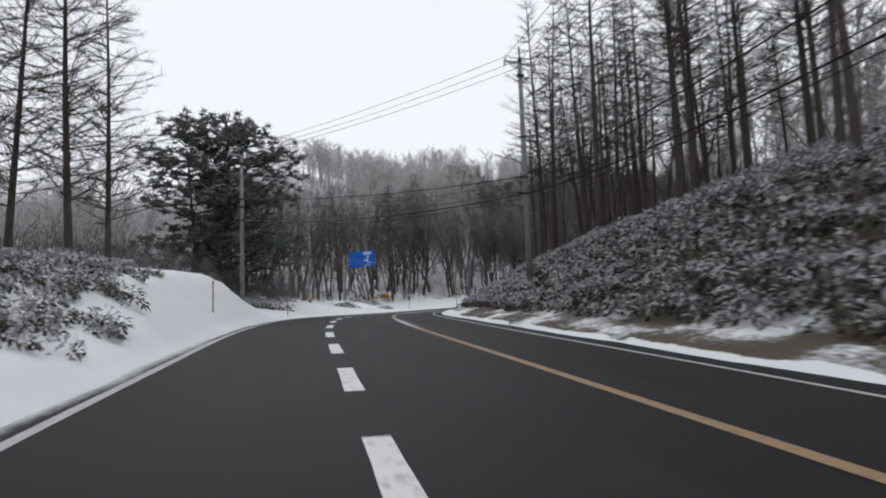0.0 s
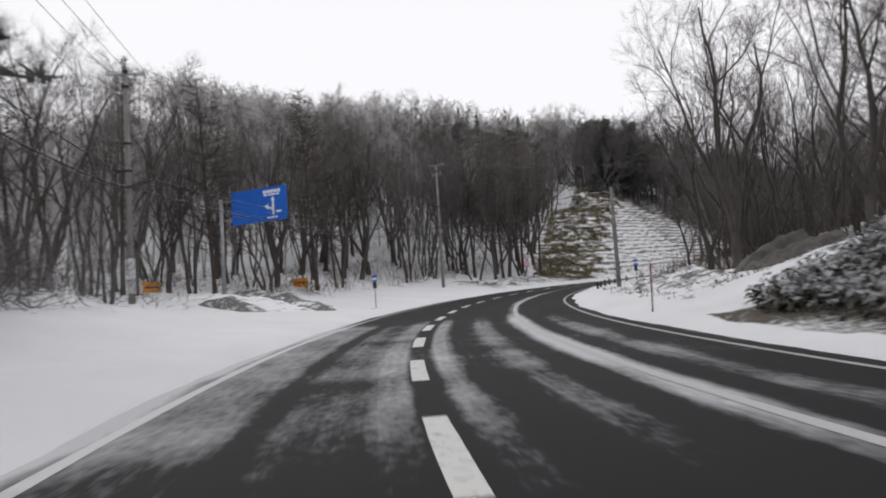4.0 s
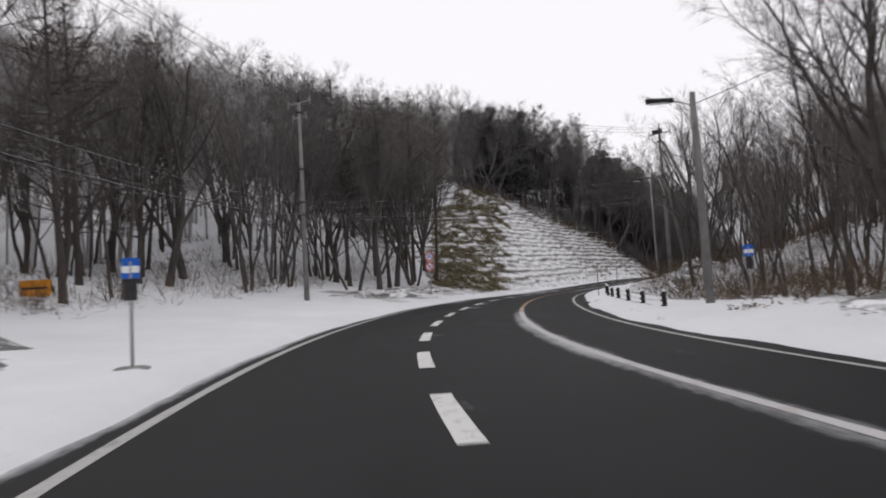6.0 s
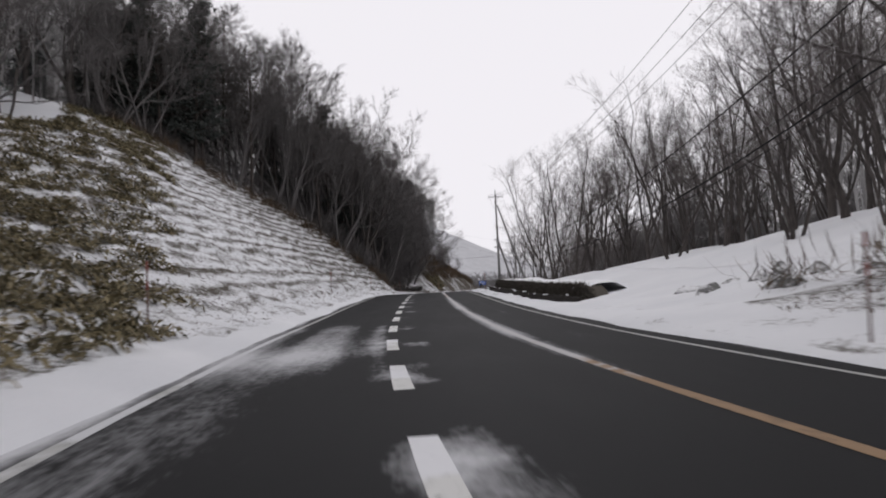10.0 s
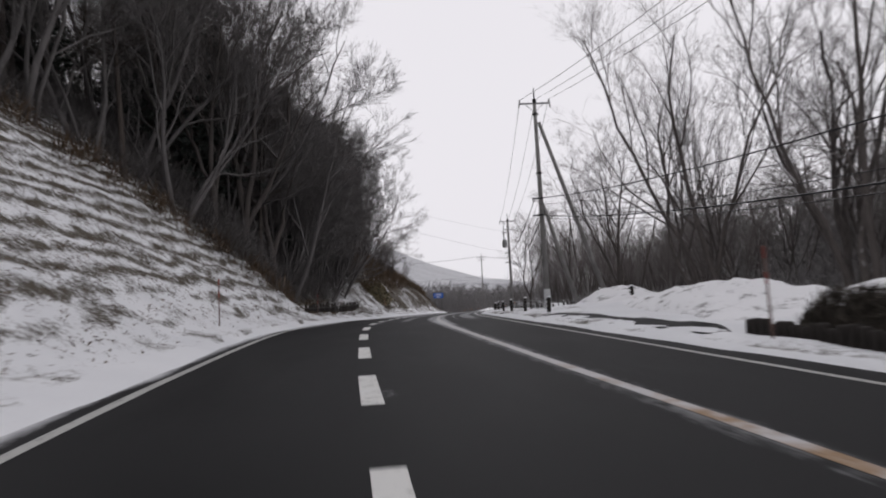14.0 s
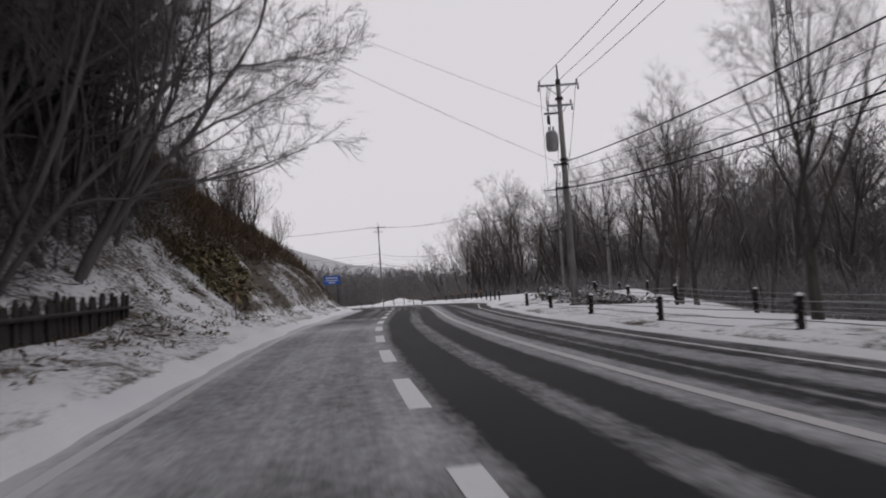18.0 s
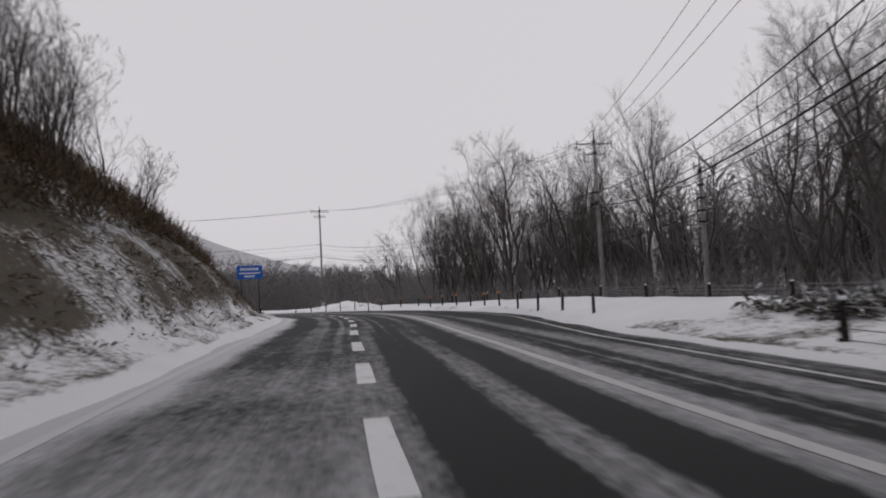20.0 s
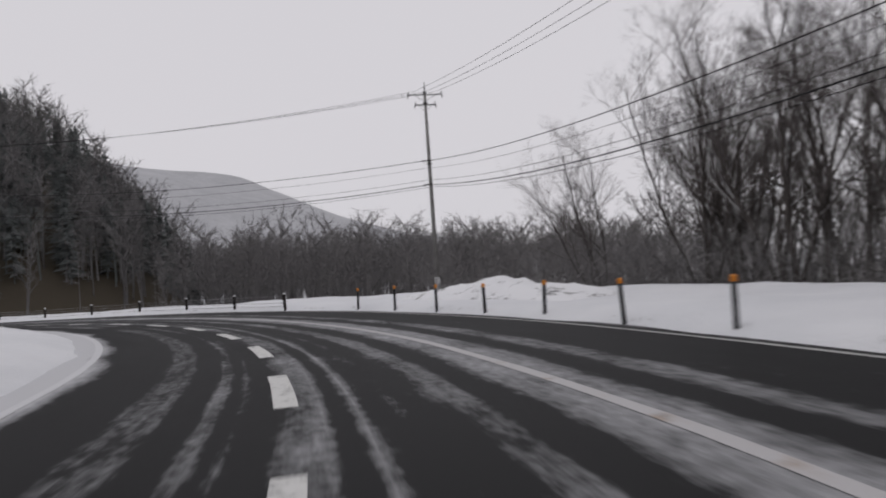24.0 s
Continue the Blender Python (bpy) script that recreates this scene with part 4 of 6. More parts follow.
def grove(seed, s0, s1, d0, d1, count, kinds, lo, hi, gap=2.2, keep=None):
    """Trees scattered over a stretch of the roadside."""
    rng = bent(seed)
    done, tries = [], 0
    while len(done) < count and tries < count * 30:
        tries += 1
        s, d = rng.uniform(s0, s1), rng.uniform(d0, d1)
        if keep is not None and not keep(s, d):
            continue
        p = on_road(s, d)
        if any((p[0] - q[0]) ** 2 + (p[1] - q[1]) ** 2 < gap * gap for q in done):
            continue
        done.append(p)
        kind, i = kinds[int(rng.integers(len(kinds)))]
        plant(kind, i, p[0], p[1], rng.uniform(lo, hi), len(done) * 7 + seed, rng.normal(size=2) * 2.5)


BARE = [("bare", i) for i in range(6)]
SLIM = [("slim", 0), ("slim", 1)]
LARCH = [("larch", 1), ("larch", 2)]
# larches on the bank to the right of the first bend
grove(1, -8, 60, 12.5, 30, 62, LARCH, 14, 20, 1.8)
grove(17, 38, 70, 12.5, 30, 24, SLIM + LARCH + [("bare", 5), ("bare", 0)], 10, 14, 2.0)
# big broadleaved trees after the bank
plant("bare", 3, -4.2, 85.2, 17.5, 3, (2, -9), "large leafless tree leaning over the road")
for q, r, h, i in ((101, 14.6, 15.0, 1), (104, 17.5, 15.0, 5), (80, 17.0, 15.0, 1), (96, 18.5, 14.0, 0), (145.4, 12.6, 15.0, 5), (140, 14.0, 14.0, 4)):
    p = on_road(q, r)
    plant("bare", i, p[0], p[1], h, int(q))
grove(2, 72, 98, 19, 32, 14, BARE, 12, 16, 2.6)
grove(3, 98, 150, 12.5, 34, 54, BARE + SLIM + SLIM, 9, 13.5, 1.9)
# the row of trees over the snow slope
grove(4, 148, 204, 19.0, 36, 46, BARE + [("slim", 1), ("slim", 0)], 12, 15.5, 2.2)
# two large trees by the bay, smaller ones behind
for q, r, h, i in ((217.5, 15.5, 16.5, 2), (207.5, 17.0, 17.5, 2), (222, 17.0, 14.0, 0), (213, 20.0, 14.0, 3), (232, 15.0, 13.0, 1), (238, 17.0, 12.5, 4), (204, 22.0, 15.0, 1), (200, 18.5, 15.0, 4)):
    p = on_road(q, r)
    plant("bare", i, p[0], p[1], h, int(q))
grove(5, 206, 240, 23.0, 40, 10, BARE, 11, 14, 3.6)
# below the guard fence
for q, r, h, i in ((253.6, 10.6, 9.5, 1), (266.5, 12.6, 10.0, 5), (262, 14.0, 9.5, 4), (272, 15.5, 9.5, 1), (246, 14.0, 11.0, 1)):
    p = on_road(q, r)
    plant("bare", i, p[0], p[1], h, int(q) + 9)
grove(15, 240, 278, 18, 40, 14, BARE, 9.5, 12.0, 3.8)
# the clump beyond the field
for q, r, h, i in ((325.4, 20.0, 16.5, 1), (331, 24.0, 16.5, 5), (338.8, 24.5, 16.5, 2), (336, 29.0, 15.5, 0), (342, 27.0, 14.0, 4), (349.6, 28.0, 11.5, 2), (319, 23.0, 17.0, 0), (313, 25.0, 16.0, 5), (307, 23.0, 15.0, 0), (345, 32.0, 12.0, 0)):
    p = on_road(q, r)
    plant("bare", i, p[0], p[1], h, int(q))
grove(16, 278, 300, 19, 32, 9, BARE, 11, 14, 3.2)
grove(6, 296, 346, 26.0, 46, 22, BARE, 12.5, 15.5, 3.4)
grove(20, 318, 350, 23.0, 38, 16, BARE, 12, 15, 2.8)
grove(22, 306, 352, 24.0, 36, 16, [("brush", 0), ("slim", 1)], 5.5, 9.0, 2.6)
# left: larches by the mound, pines behind the pole
for x, y, h, i in ((-20.5, 20.0, 19.0, 0), (-22.6, 27.0, 19.5, 0), (-24.6, 25.6, 18.0, 0), (-20.0, 10.0, 17.0, 0), (-28.0, 19.0, 17.0, 0), (-23.4, 30.5, 16.5, 0)):
    plant("larch", i, x, y, h, int(x * 3) % 50)
for x, y, h, i in ((-33.0, 54.4, 15.5, 0), (-28.9, 55.2, 15.5, 1), (-31.4, 57.0, 16.5, 1)):
    plant("pine", i, x, y, h, int(y))


def above_cut(s, d):
    """Behind the right-hand edge of the bare slope."""
    return d < -26.5 + np.clip(s - 198.5, 0, 33) * 0.58


def before_cut(s, d):
    """Left of the belt of bamboo grass that climbs the slope's near edge."""
    return d < -12.5 - 19.7 * (s - 148.5) / 50 or (s < 141 and d < -13.5)


# woods on the left behind the open verge
grove(8, 84, 140, -32, -12.5, 48, BARE + SLIM + SLIM + SLIM + [("larch", 1)], 12, 17, 1.8, lambda s, d: d < -15 if s > 120 else (s > 104 or d < -18))
for q, r, h in ((108, -17, 18.0), (95, -24, 17.0), (99, -20, 16.5), (91, -28, 18.0), (120, -22, 17.0)):
    p = on_road(q, r)
    plant("larch", int(q) % 3, p[0], p[1], h, int(q))
grove(23, 98, 134, -36, -18, 13, BARE + [("larch", 1)], 17, 21, 2.0)
grove(14, 130, 196, -46, -9.0, 48, BARE + SLIM + LARCH, 14, 18, 2.2, before_cut)
p = on_road(143.7, -10.2)
plant("larch", 2, p[0], p[1], 17.0, 4, (0, 3), "tall dark leafless larch beside the round signs")
for q, r, h in ((141.6, -11.6, 18.0), (139.4, -14.0, 18.0), (136.2, -11.5, 17.0), (133.0, -13.5, 18.0), (145.5, -14.5, 18.0)):
    p = on_road(q, r)
    plant("larch", 1, p[0], p[1], h, int(q * 3))
for q, r, h in ((138.6, -12.0, 16.5), (134.5, -11.6, 16.0)):
    p = on_road(q, r)
    plant("bare", 5, p[0], p[1], h, int(q * 3))
for q, r, h in ((141.5, -15.5, 15.0), (134.0, -16.5, 15.0), (128.0, -17.0, 15.0)):
    p = on_road(q, r)
    plant("thick", int(q) % 2, p[0], p[1], h, int(q))
# the dark wood above the cut slope and the overhanging thicket
EVER = [("spruce", 0), ("bare", 3), ("thick", 0), ("larch", 2), ("bare", 1), ("larch", 1), ("thick", 1), ("larch", 2)]
rng = bent(77)
for k in range(17):
    for back in (0.8, 4.2, 8.0):
        q = 199 + k * 2.5 + rng.uniform(-0.8, 0.8)
        r = -26.5 + np.clip(q - 198.5, 0, 33) * 0.58 - back - rng.uniform(0, 1.5)
        p = on_road(q, r)
        kind, i = EVER[int(rng.integers(len(EVER)))]
        plant(kind, i, p[0], p[1], rng.uniform(15.5, 18.5) + 2.0 * (k > 5), k * 3 + int(back))
grove(9, 176, 234, -44, -18.0, 40, [("bare", 1), ("larch", 1), ("larch", 2), ("spruce", 0), ("spruce", 0), ("pine", 1)], 13, 17, 2.0, lambda s, d: above_cut(s, d + 9))
grove(10, 236, 264, -24, -11, 34, [("spruce", 0), ("thick", 0), ("spruce", 0), ("spruce", 0)], 14, 18, 1.7)
grove(12, 238, 267, -17, -8.6, 58, [("thick", 0), ("thick", 1)], 11.5, 15.5, 1.4)
grove(11, 264, 304, -19, -9.0, 70, [("brush", 0)], 3.5, 6.0, 1.2)
grove(21, 158, 194, -48, -31, 12, [("thick", 0), ("spruce", 0), ("thick", 1)], 13, 16, 2.6)
p = on_road(231, -14.0)
plant("birch", 0, p[0], p[1], 14.0, 5)


# woods farther off: many trees, joined; distance haze is put into their colour
def wood_template(seed, kind):
    rng = bent(seed)
    if kind == "con":
        h = 14.0
        t0, t1 = [], []
        for k in range(190):
            u = rng.uniform(0.08, 1) ** 0.9
            az = rng.uniform(0, 2 * np.pi)
            ln = 2.9 * (1.02 - u) ** 0.7 * rng.uniform(0.5, 1.1)
            p0 = np.array([0, 0, u * h])
            t0.append(p0 + np.array([math.cos(az), math.sin(az), 0]) * ln * 0.1)
            t1.append(p0 + np.array([math.cos(az) * ln, math.sin(az) * ln, -0.25 * ln]))
        v, f = blades(t0, t1, np.full(len(t0), 0.3), rng)
        tv, tf = blades(np.array([[0, 0, -0.5], [0, 0, -0.5]]), np.array([[0, 0, h], [0.05, 0, h]]), np.full(2, 0.16), rng)
    else:
        h = 13.0
        t0, t1, w = [], [], []
        for st in range(2 if kind == "bare" else 1):
            top = np.array([rng.normal() * 1.0, rng.normal() * 1.0, h]) if kind == "bare" else np.array([0, 0, h])
            for rep in range(2):
                t0.append(np.array([0, 0, -0.6])), t1.append(top), w.append(0.15)
            for k in range(17 if kind == "bare" else 44):
                u = rng.uniform(0.3, 0.97)
                p0 = top * u
                az = rng.uniform(0, 2 * np.pi)
                if kind == "bare":
                    e = p0 + np.array([math.cos(az) * 1.9, math.sin(az) * 1.9, rng.uniform(1.2, 3.0)]) * rng.uniform(0.5, 1.1)
                else:
                    e = p0 + np.array([math.cos(az), math.sin(az), 0.25]) * 2.4 * (1.06 - u) * rng.uniform(0.6, 1.1)
                t0.append(p0), t1.append(e), w.append(0.07)
                for q in range(8 if kind == "bare" else 5):
                    p1 = p0 + (e - p0) * rng.uniform(0.35, 1)
                    d = (e - p0) / np.linalg.norm(e - p0) + rng.normal(size=3) * 0.6
                    t0.append(p1), t1.append(p1 + d / np.linalg.norm(d) * rng.uniform(0.7, 1.5)), w.append(0.038)
        return blades(t0, t1, w, rng)
    return np.concatenate([v, tv]), np.concatenate([f, tf + len(v)])


TEMPLATES = {k: [wood_template(300 + 10 * j + i, k) for i in range(3)] for j, k in enumerate(("bare", "larch", "con"))}


def far_wood(name, label, seed, places, mix, lo, hi, mat):
    """A wood of many trees in one mesh; places: (x, y) array."""
    rng = bent(seed)
    z = land(places[:, 0], places[:, 1])
    vs, fs, n = [], [], 0
    kinds, odds = zip(*mix)
    pick = rng.choice(len(kinds), len(places), p=np.array(odds) / sum(odds))
    for (x, y), zz, k in zip(places, z, pick):
        v, f = TEMPLATES[kinds[k]][int(rng.integers(3))]
        a, sc = rng.uniform(0, 2 * np.pi), rng.uniform(lo, hi) / 13.5
        c, s = math.cos(a) * sc, math.sin(a) * sc
        vs.append(np.stack([v[:, 0] * c - v[:, 1] * s + x, v[:, 0] * s + v[:, 1] * c + y, v[:, 2] * sc + zz], -1))
        fs.append(f + n)
        n += len(v)
    tagged(part(name, mesh_from(name, np.concatenate(vs), np.concatenate(fs), mat)), label, "woodland", kind="stuff")


def scatter(seed, s0, s1, d0, d1, count):
    rng = bent(seed)
    return on_road(rng.uniform(s0, s1, count), rng.uniform(d0, d1, count))[:, :2]


far_wood("hillside_wood", "haze-paled leafless brown woodland covering the snowy hillside", 401, scatter(41, 52, 160, -118, -28, 950), (("bare", 7), ("larch", 2)), 9, 13, M_HAZETWIG)
far_wood("slope_wood", "mixed leafless woodland above the cut slope", 402, scatter(42, 176, 262, -112, -32, 640), (("bare", 5), ("larch", 2)), 11, 15, M_HAZETWIG)
far_wood("slope_conifers", "haze-paled dark conifers standing among the leafless woodland", 413, scatter(53, 200, 262, -70, -36, 80), (("con", 1),), 10, 13, M_HAZECON)
far_wood("upper_wood", "leafless woodland on the hill's shoulder", 412, scatter(52, 150, 190, -108, -38, 280), (("bare", 4), ("larch", 3)), 11, 15, M_HAZETWIG)
far_wood("valley_wood", "leafless woodland behind the roadside trees", 403, scatter(43, -30, 205, 30, 95, 640), (("bare", 5), ("larch", 3)), 11, 17, M_HAZETWIG)
far_wood("river_wood", "hazy leafless trees along the valley floor", 404, scatter(44, 205, 338, 30, 105, 1050), (("bare", 1),), 10, 15, M_HAZEVALLEY)
far_wood("field_wood", "haze-grey leafless woodland filling the valley behind the field", 409, scatter(49, 296, 372, 40, 90, 380), (("bare", 1),), 8, 12, M_HAZEVALLEY)
far_wood("left_wood", "haze-grey woodland behind the snow mound", 405, scatter(45, -40, 62, -90, -18, 520), (("bare", 4), ("larch", 2)), 6, 11, M_HAZETWIG)


def grid_places(seed, x0, x1, y0, y1, count):
    rng = bent(seed)
    return np.stack([rng.uniform(x0, x1, count), rng.uniform(y0, y1, count)], -1)


far_wood("bend_wood", "leafless trees beyond the last bend", 406, grid_places(46, 166, 300, 326, 400, 480), (("bare", 1),), 10, 15, M_HAZEVALLEY)
far_wood("end_wood", "leafless trees across the valley", 407, grid_places(47, 150, 280, 380, 430, 460), (("bare", 3), ("larch", 1)), 12, 18, M_HAZEVALLEY)
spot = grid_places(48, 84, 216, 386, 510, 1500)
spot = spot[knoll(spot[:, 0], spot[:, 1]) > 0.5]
far_wood("knoll_wood", "haze-paled dark conifers on the hill across the valley", 408, spot, (("con", 3), ("larch", 1), ("bare", 1)), 11, 15, M_HAZECON)

# the hazy mountain beyond the valley; its haze is only the pale base colour
mx, my = np.meshgrid(np.linspace(-300, 900, 110), np.linspace(560, 1200, 50))
ridge = np.interp(mx, [-300, 200, 378, 499, 670, 900], [140, 140, 118, 98, 56, 40])
mz = ridge * np.clip((my - 560) / 260, 0, 1) ** 0.8 * (1 + 0.12 * waves(mx, my, 120.0, 91)) - 3
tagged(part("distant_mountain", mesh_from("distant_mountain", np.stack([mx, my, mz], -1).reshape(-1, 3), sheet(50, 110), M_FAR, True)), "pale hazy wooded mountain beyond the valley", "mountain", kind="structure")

# ================= poles and cables =================


def turn_to(a, b):
    """The turn about z that lays +x along the way from a to b."""
    return math.degrees(math.atan2(b[1] - a[1], b[0] - a[0]))


def shaft_mesh(h, r0=0.175, r1=0.1):
    return Build().tube([(0, 0, -0.6), (0, 0, h * 0.5), (0, 0, h)], [r0, (r0 + r1) / 2, r1], 14).mesh("shaft", M_CONC, True)


def insulator_mesh():
    b = Build()
    b.tube([(0, 0, 0), (0, 0, 0.05), (0, 0, 0.06), (0, 0, 0.1), (0, 0, 0.11), (0, 0, 0.16), (0, 0, 0.17), (0, 0, 0.22)],
           [0.02, 0.02, 0.06, 0.05, 0.03, 0.055, 0.03, 0.02], 8)
    return b.mesh("insulator", M_PORC, True)


INSUL = insulator_mesh()


def crossarm(pole, z, half, turn, pins=3, drop=0.0):
    """A steel crossarm with its braces and pin insulators."""
    b = Build()
    b.box(-half, -0.045, z - 0.045, half, 0.045, z + 0.045, 0.008)
    for sgn in (-1, 1):
        b.tube([(sgn * half * 0.6, 0.05, z), (0, 0.1, z - 0.5)], 0.018, 5)
    arm = part("crossarm", b.mesh("crossarm", M_STEEL), pole, m=pose(0, 0, 0, 0, 0, turn))
    for k in range(pins):
        x = -half + 0.08 + (2 * half - 0.16) * k / max(1, pins - 1)
        part("insulator", INSUL, arm, m=pose(x, 0, z + 0.04))
    for sgn in (-1, 1):
        part("insulator", INSUL, arm, m=pose(sgn * (half - 0.03), 0, z - 0.05, 180))
    return arm


def utility_pole(x, y, z0, top, turn, label, wrap=False, transformer=False, lean=(0, 0), strut=None, arms=((0.95, 0.95),), clamps=(5.6, 6.3)):
    """A concrete pole. arms: (distance below the top, half length); clamps: heights of the cable clamps."""
    h = top - z0
    t = thing("utility_pole", pose(x, y, z0, lean[0], lean[1], 0), label, "utility pole", "poles along the road")
    part("shaft", shaft_mesh(h - 0.75), t)
    part("pole_tip", Build().tube([(0, 0, h - 0.95), (0, 0, h - 0.7), (0, 0, h - 0.68), (0, 0, h - 0.05), (0, 0, h)], [0.115, 0.11, 0.05, 0.03, 0.01], 10).mesh("pole_tip", M_DARK), t, "thin steel spike on the pole head")
    for below, half in arms:
        crossarm(t, h - below, half, turn)
    ring = Build().tube([(0, 0, -0.05), (0, 0, 0.05)], 0.185, 12).mesh("clamp_band", M_DARK)
    for zz in (h - 1.6, h * 0.62, *clamps):
        part("clamp_band", ring, t, m=pose(0, 0, zz))
    for zz in clamps:
        b = Build().box(-0.5, -0.04, zz - 0.04, 0.1, 0.04, zz + 0.04, 0.008)
        b.tube([(-0.45, 0, zz), (-0.45, 0, zz - 0.14)], 0.03, 6)
        part("cable_bracket", b.mesh("cable_bracket", M_DARK), t, m=pose(0, 0, 0, 0, 0, turn))
    step = Build().tube([(0.12, 0, 0), (0.32, 0, 0.01)], 0.011, 5).mesh("climbing_step", M_STEEL)
    for k in range(9):
        part("climbing_step", step, t, m=pose(0, 0, 3.0 + 0.45 * k, 0, 0, 180 * (k % 2)))
    if wrap:
        part("pole_wrap", Build().tube([(0, 0, -0.1), (0, 0, 1.6)], [0.2, 0.19], 16).mesh("pole_wrap", M_WRAP, True), t, "pale grey sheet wrapped round the foot")
    if transformer:
        b = Build()
        b.tube([(0, 0, 0), (0, 0, 0.04), (0, 0, 0.82), (0, 0, 0.9), (0, 0, 0.94)], [0.24, 0.26, 0.26, 0.2, 0.08], 16)
        for k in range(16):
            a = 2 * math.pi * k / 16
            b.box(math.cos(a) * 0.27 - 0.012, math.sin(a) * 0.27 - 0.012, 0.12, math.cos(a) * 0.27 + 0.012, math.sin(a) * 0.27 + 0.012, 0.75)
        tr = part("transformer", b.mesh("transformer", M_STEEL, False), t, "grey drum transformer", pose(0, 0, 0, 0, 0, turn) @ pose(-0.48, 0, h - 4.0))
        for k in (-1, 1):
            part("bushing", INSUL, tr, m=pose(0.1 * k, 0, 0.92))
        b = Build().box(-0.75, -0.04, h - 2.3, 0.1, 0.04, h - 2.22, 0.008)
        b.box(-0.62, -0.09, h - 2.75, -0.5, 0.09, h - 2.35, 0.015)
        part("fuse_bracket", b.mesh("fuse_bracket", M_DARK), t, m=pose(0, 0, 0, 0, 0, turn))
        b = Build()
        for k in range(3):
            b.tube([(-0.5 + 0.1 * k, 0, h - 0.95), (-0.62 + 0.05 * k, 0.06 * k, h - 1.7), (-0.5, 0.03 * k, h - 2.4), (-0.5, 0, h - 3.1)], 0.012, 5)
        part("jumper_wires", b.mesh("jumper_wires", M_CABLE), t, m=pose(0, 0, 0, 0, 0, turn))
    for (sx, sy, from_h) in strut or ():
        gx_, gy_ = x + sx, y + sy
        gz_ = float(land(gx_, gy_)[0]) - z0 - 0.3
        b = Build().tube([(sx, sy, gz_), (sx * 0.05, sy * 0.05, from_h)], [0.15, 0.1], 12)
        part("strut", b.mesh("strut", M_CONC, True), t, "slanting concrete strut")
    return t


def cable(a, b, sag, r, label, loops=False):
    """One overhead cable that hangs between two places."""
    n = 22
    pts = []
    for k in range(n + 1):
        u = k / n
        p = Vector(a).lerp(Vector(b), u)
        p.z -= sag * 4 * u * (1 - u)
        pts.append(p)
    ob = part("cable", Build().tube(pts, r, 5).mesh("cable", M_CABLE, True))
    return tagged(ob, label, "cable", "overhead cables")


def off(p, turn, x, z):
    a = radians(turn)
    return (p[0] + math.cos(a) * x, p[1] + math.sin(a) * x, z)


# the line of poles: x, y, foot, top, turn of the arms
POLES = [
    ("back", 13.5, -8.0, 1.8, 13.6, 20), ("bank", -3.1, 34.7, 2.6, 15.1, 41), ("pines", -23.8, 44.9, 2.2, 14.5, 40),
    ("junction", -34.3, 81.8, 4.9, 16.6, 10), ("wood", -21.4, 120.6, 4.7, 18.6, -40), ("curve", 7.0, 128.3, 6.0, 18.1, -50),
    ("bay", 53.8, 197.8, 7.4, 20.9, -40), ("fence", 83.4, 227.1, 7.6, 19.3, -54), ("field", 120.8, 246.3, 6.8, 20.1, -52),
    ("bend", 152.9, 299.4, 7.2, 23.1, -40), ("beyond", 131.0, 343.0, 7.4, 24.2, -75),
]
LABELS = {
    "bank": "grey concrete utility pole on the bamboo-grass bank", "pines": "grey concrete utility pole before dark pines",
    "junction": "grey concrete utility pole at the snowy junction", "wood": "slim concrete utility pole at the edge of the wood",
    "curve": "concrete utility pole with slanting strut beside rocks", "bay": "concrete utility pole with two struts and pale wrapped foot",
    "fence": "concrete utility pole carrying a drum transformer", "field": "concrete utility pole rising behind the snow bank",
    "bend": "tall utility pole with pale foot on the bend", "back": "concrete utility pole on the bank", "beyond": "far utility pole across the valley",
}
LOW = {"bend": 10.1, "beyond": 12.2, "field": 8.9, "fence": 7.05, "bay": 6.9, "curve": 7.7, "wood": 6.5, "pines": 8.2, "bank": 5.7}  # height of the upper telephone cable
DROP = {"bend": 1.75, "beyond": 1.7, "curve": 1.75, "pines": 1.5, "bay": 1.0, "fence": 1.1, "field": 0.8}  # from it to the lower one
for name, x, y, z0, top, turn in POLES:
    struts = {"curve": [(4.5, -1.0, 10.5), (2.6, 2.0, 8.0)], "bay": [(2.7, -2.5, 11.4), (1.5, -1.2, 6.6)]}.get(name)
    utility_pole(x, y, z0, top, turn, LABELS[name], wrap=name in ("bay", "bend", "junction"), transformer=name == "fence",
                 strut=struts, arms=((0.95, 1.3), (1.7, 0.8)) if name in ("bend", "field") else ((0.95, 0.95),) if name not in ("fence", "wood", "bend", "field") else ((0.95, 0.95), (1.9, 0.6)),
                 clamps=(LOW.get(name, 5.9) - DROP.get(name, 0.8), LOW.get(name, 5.9)))
b = Build()
b.box(-0.25, -0.2, 11.15, 0.55, 0.2, 11.45, 0.03)
tagged(part("switch_box", b.mesh("switch_box", M_DARK), m=pose(7.0, 128.3, 6.0, 0, 0, 150)), "dark switch box on the utility pole", "switch box")

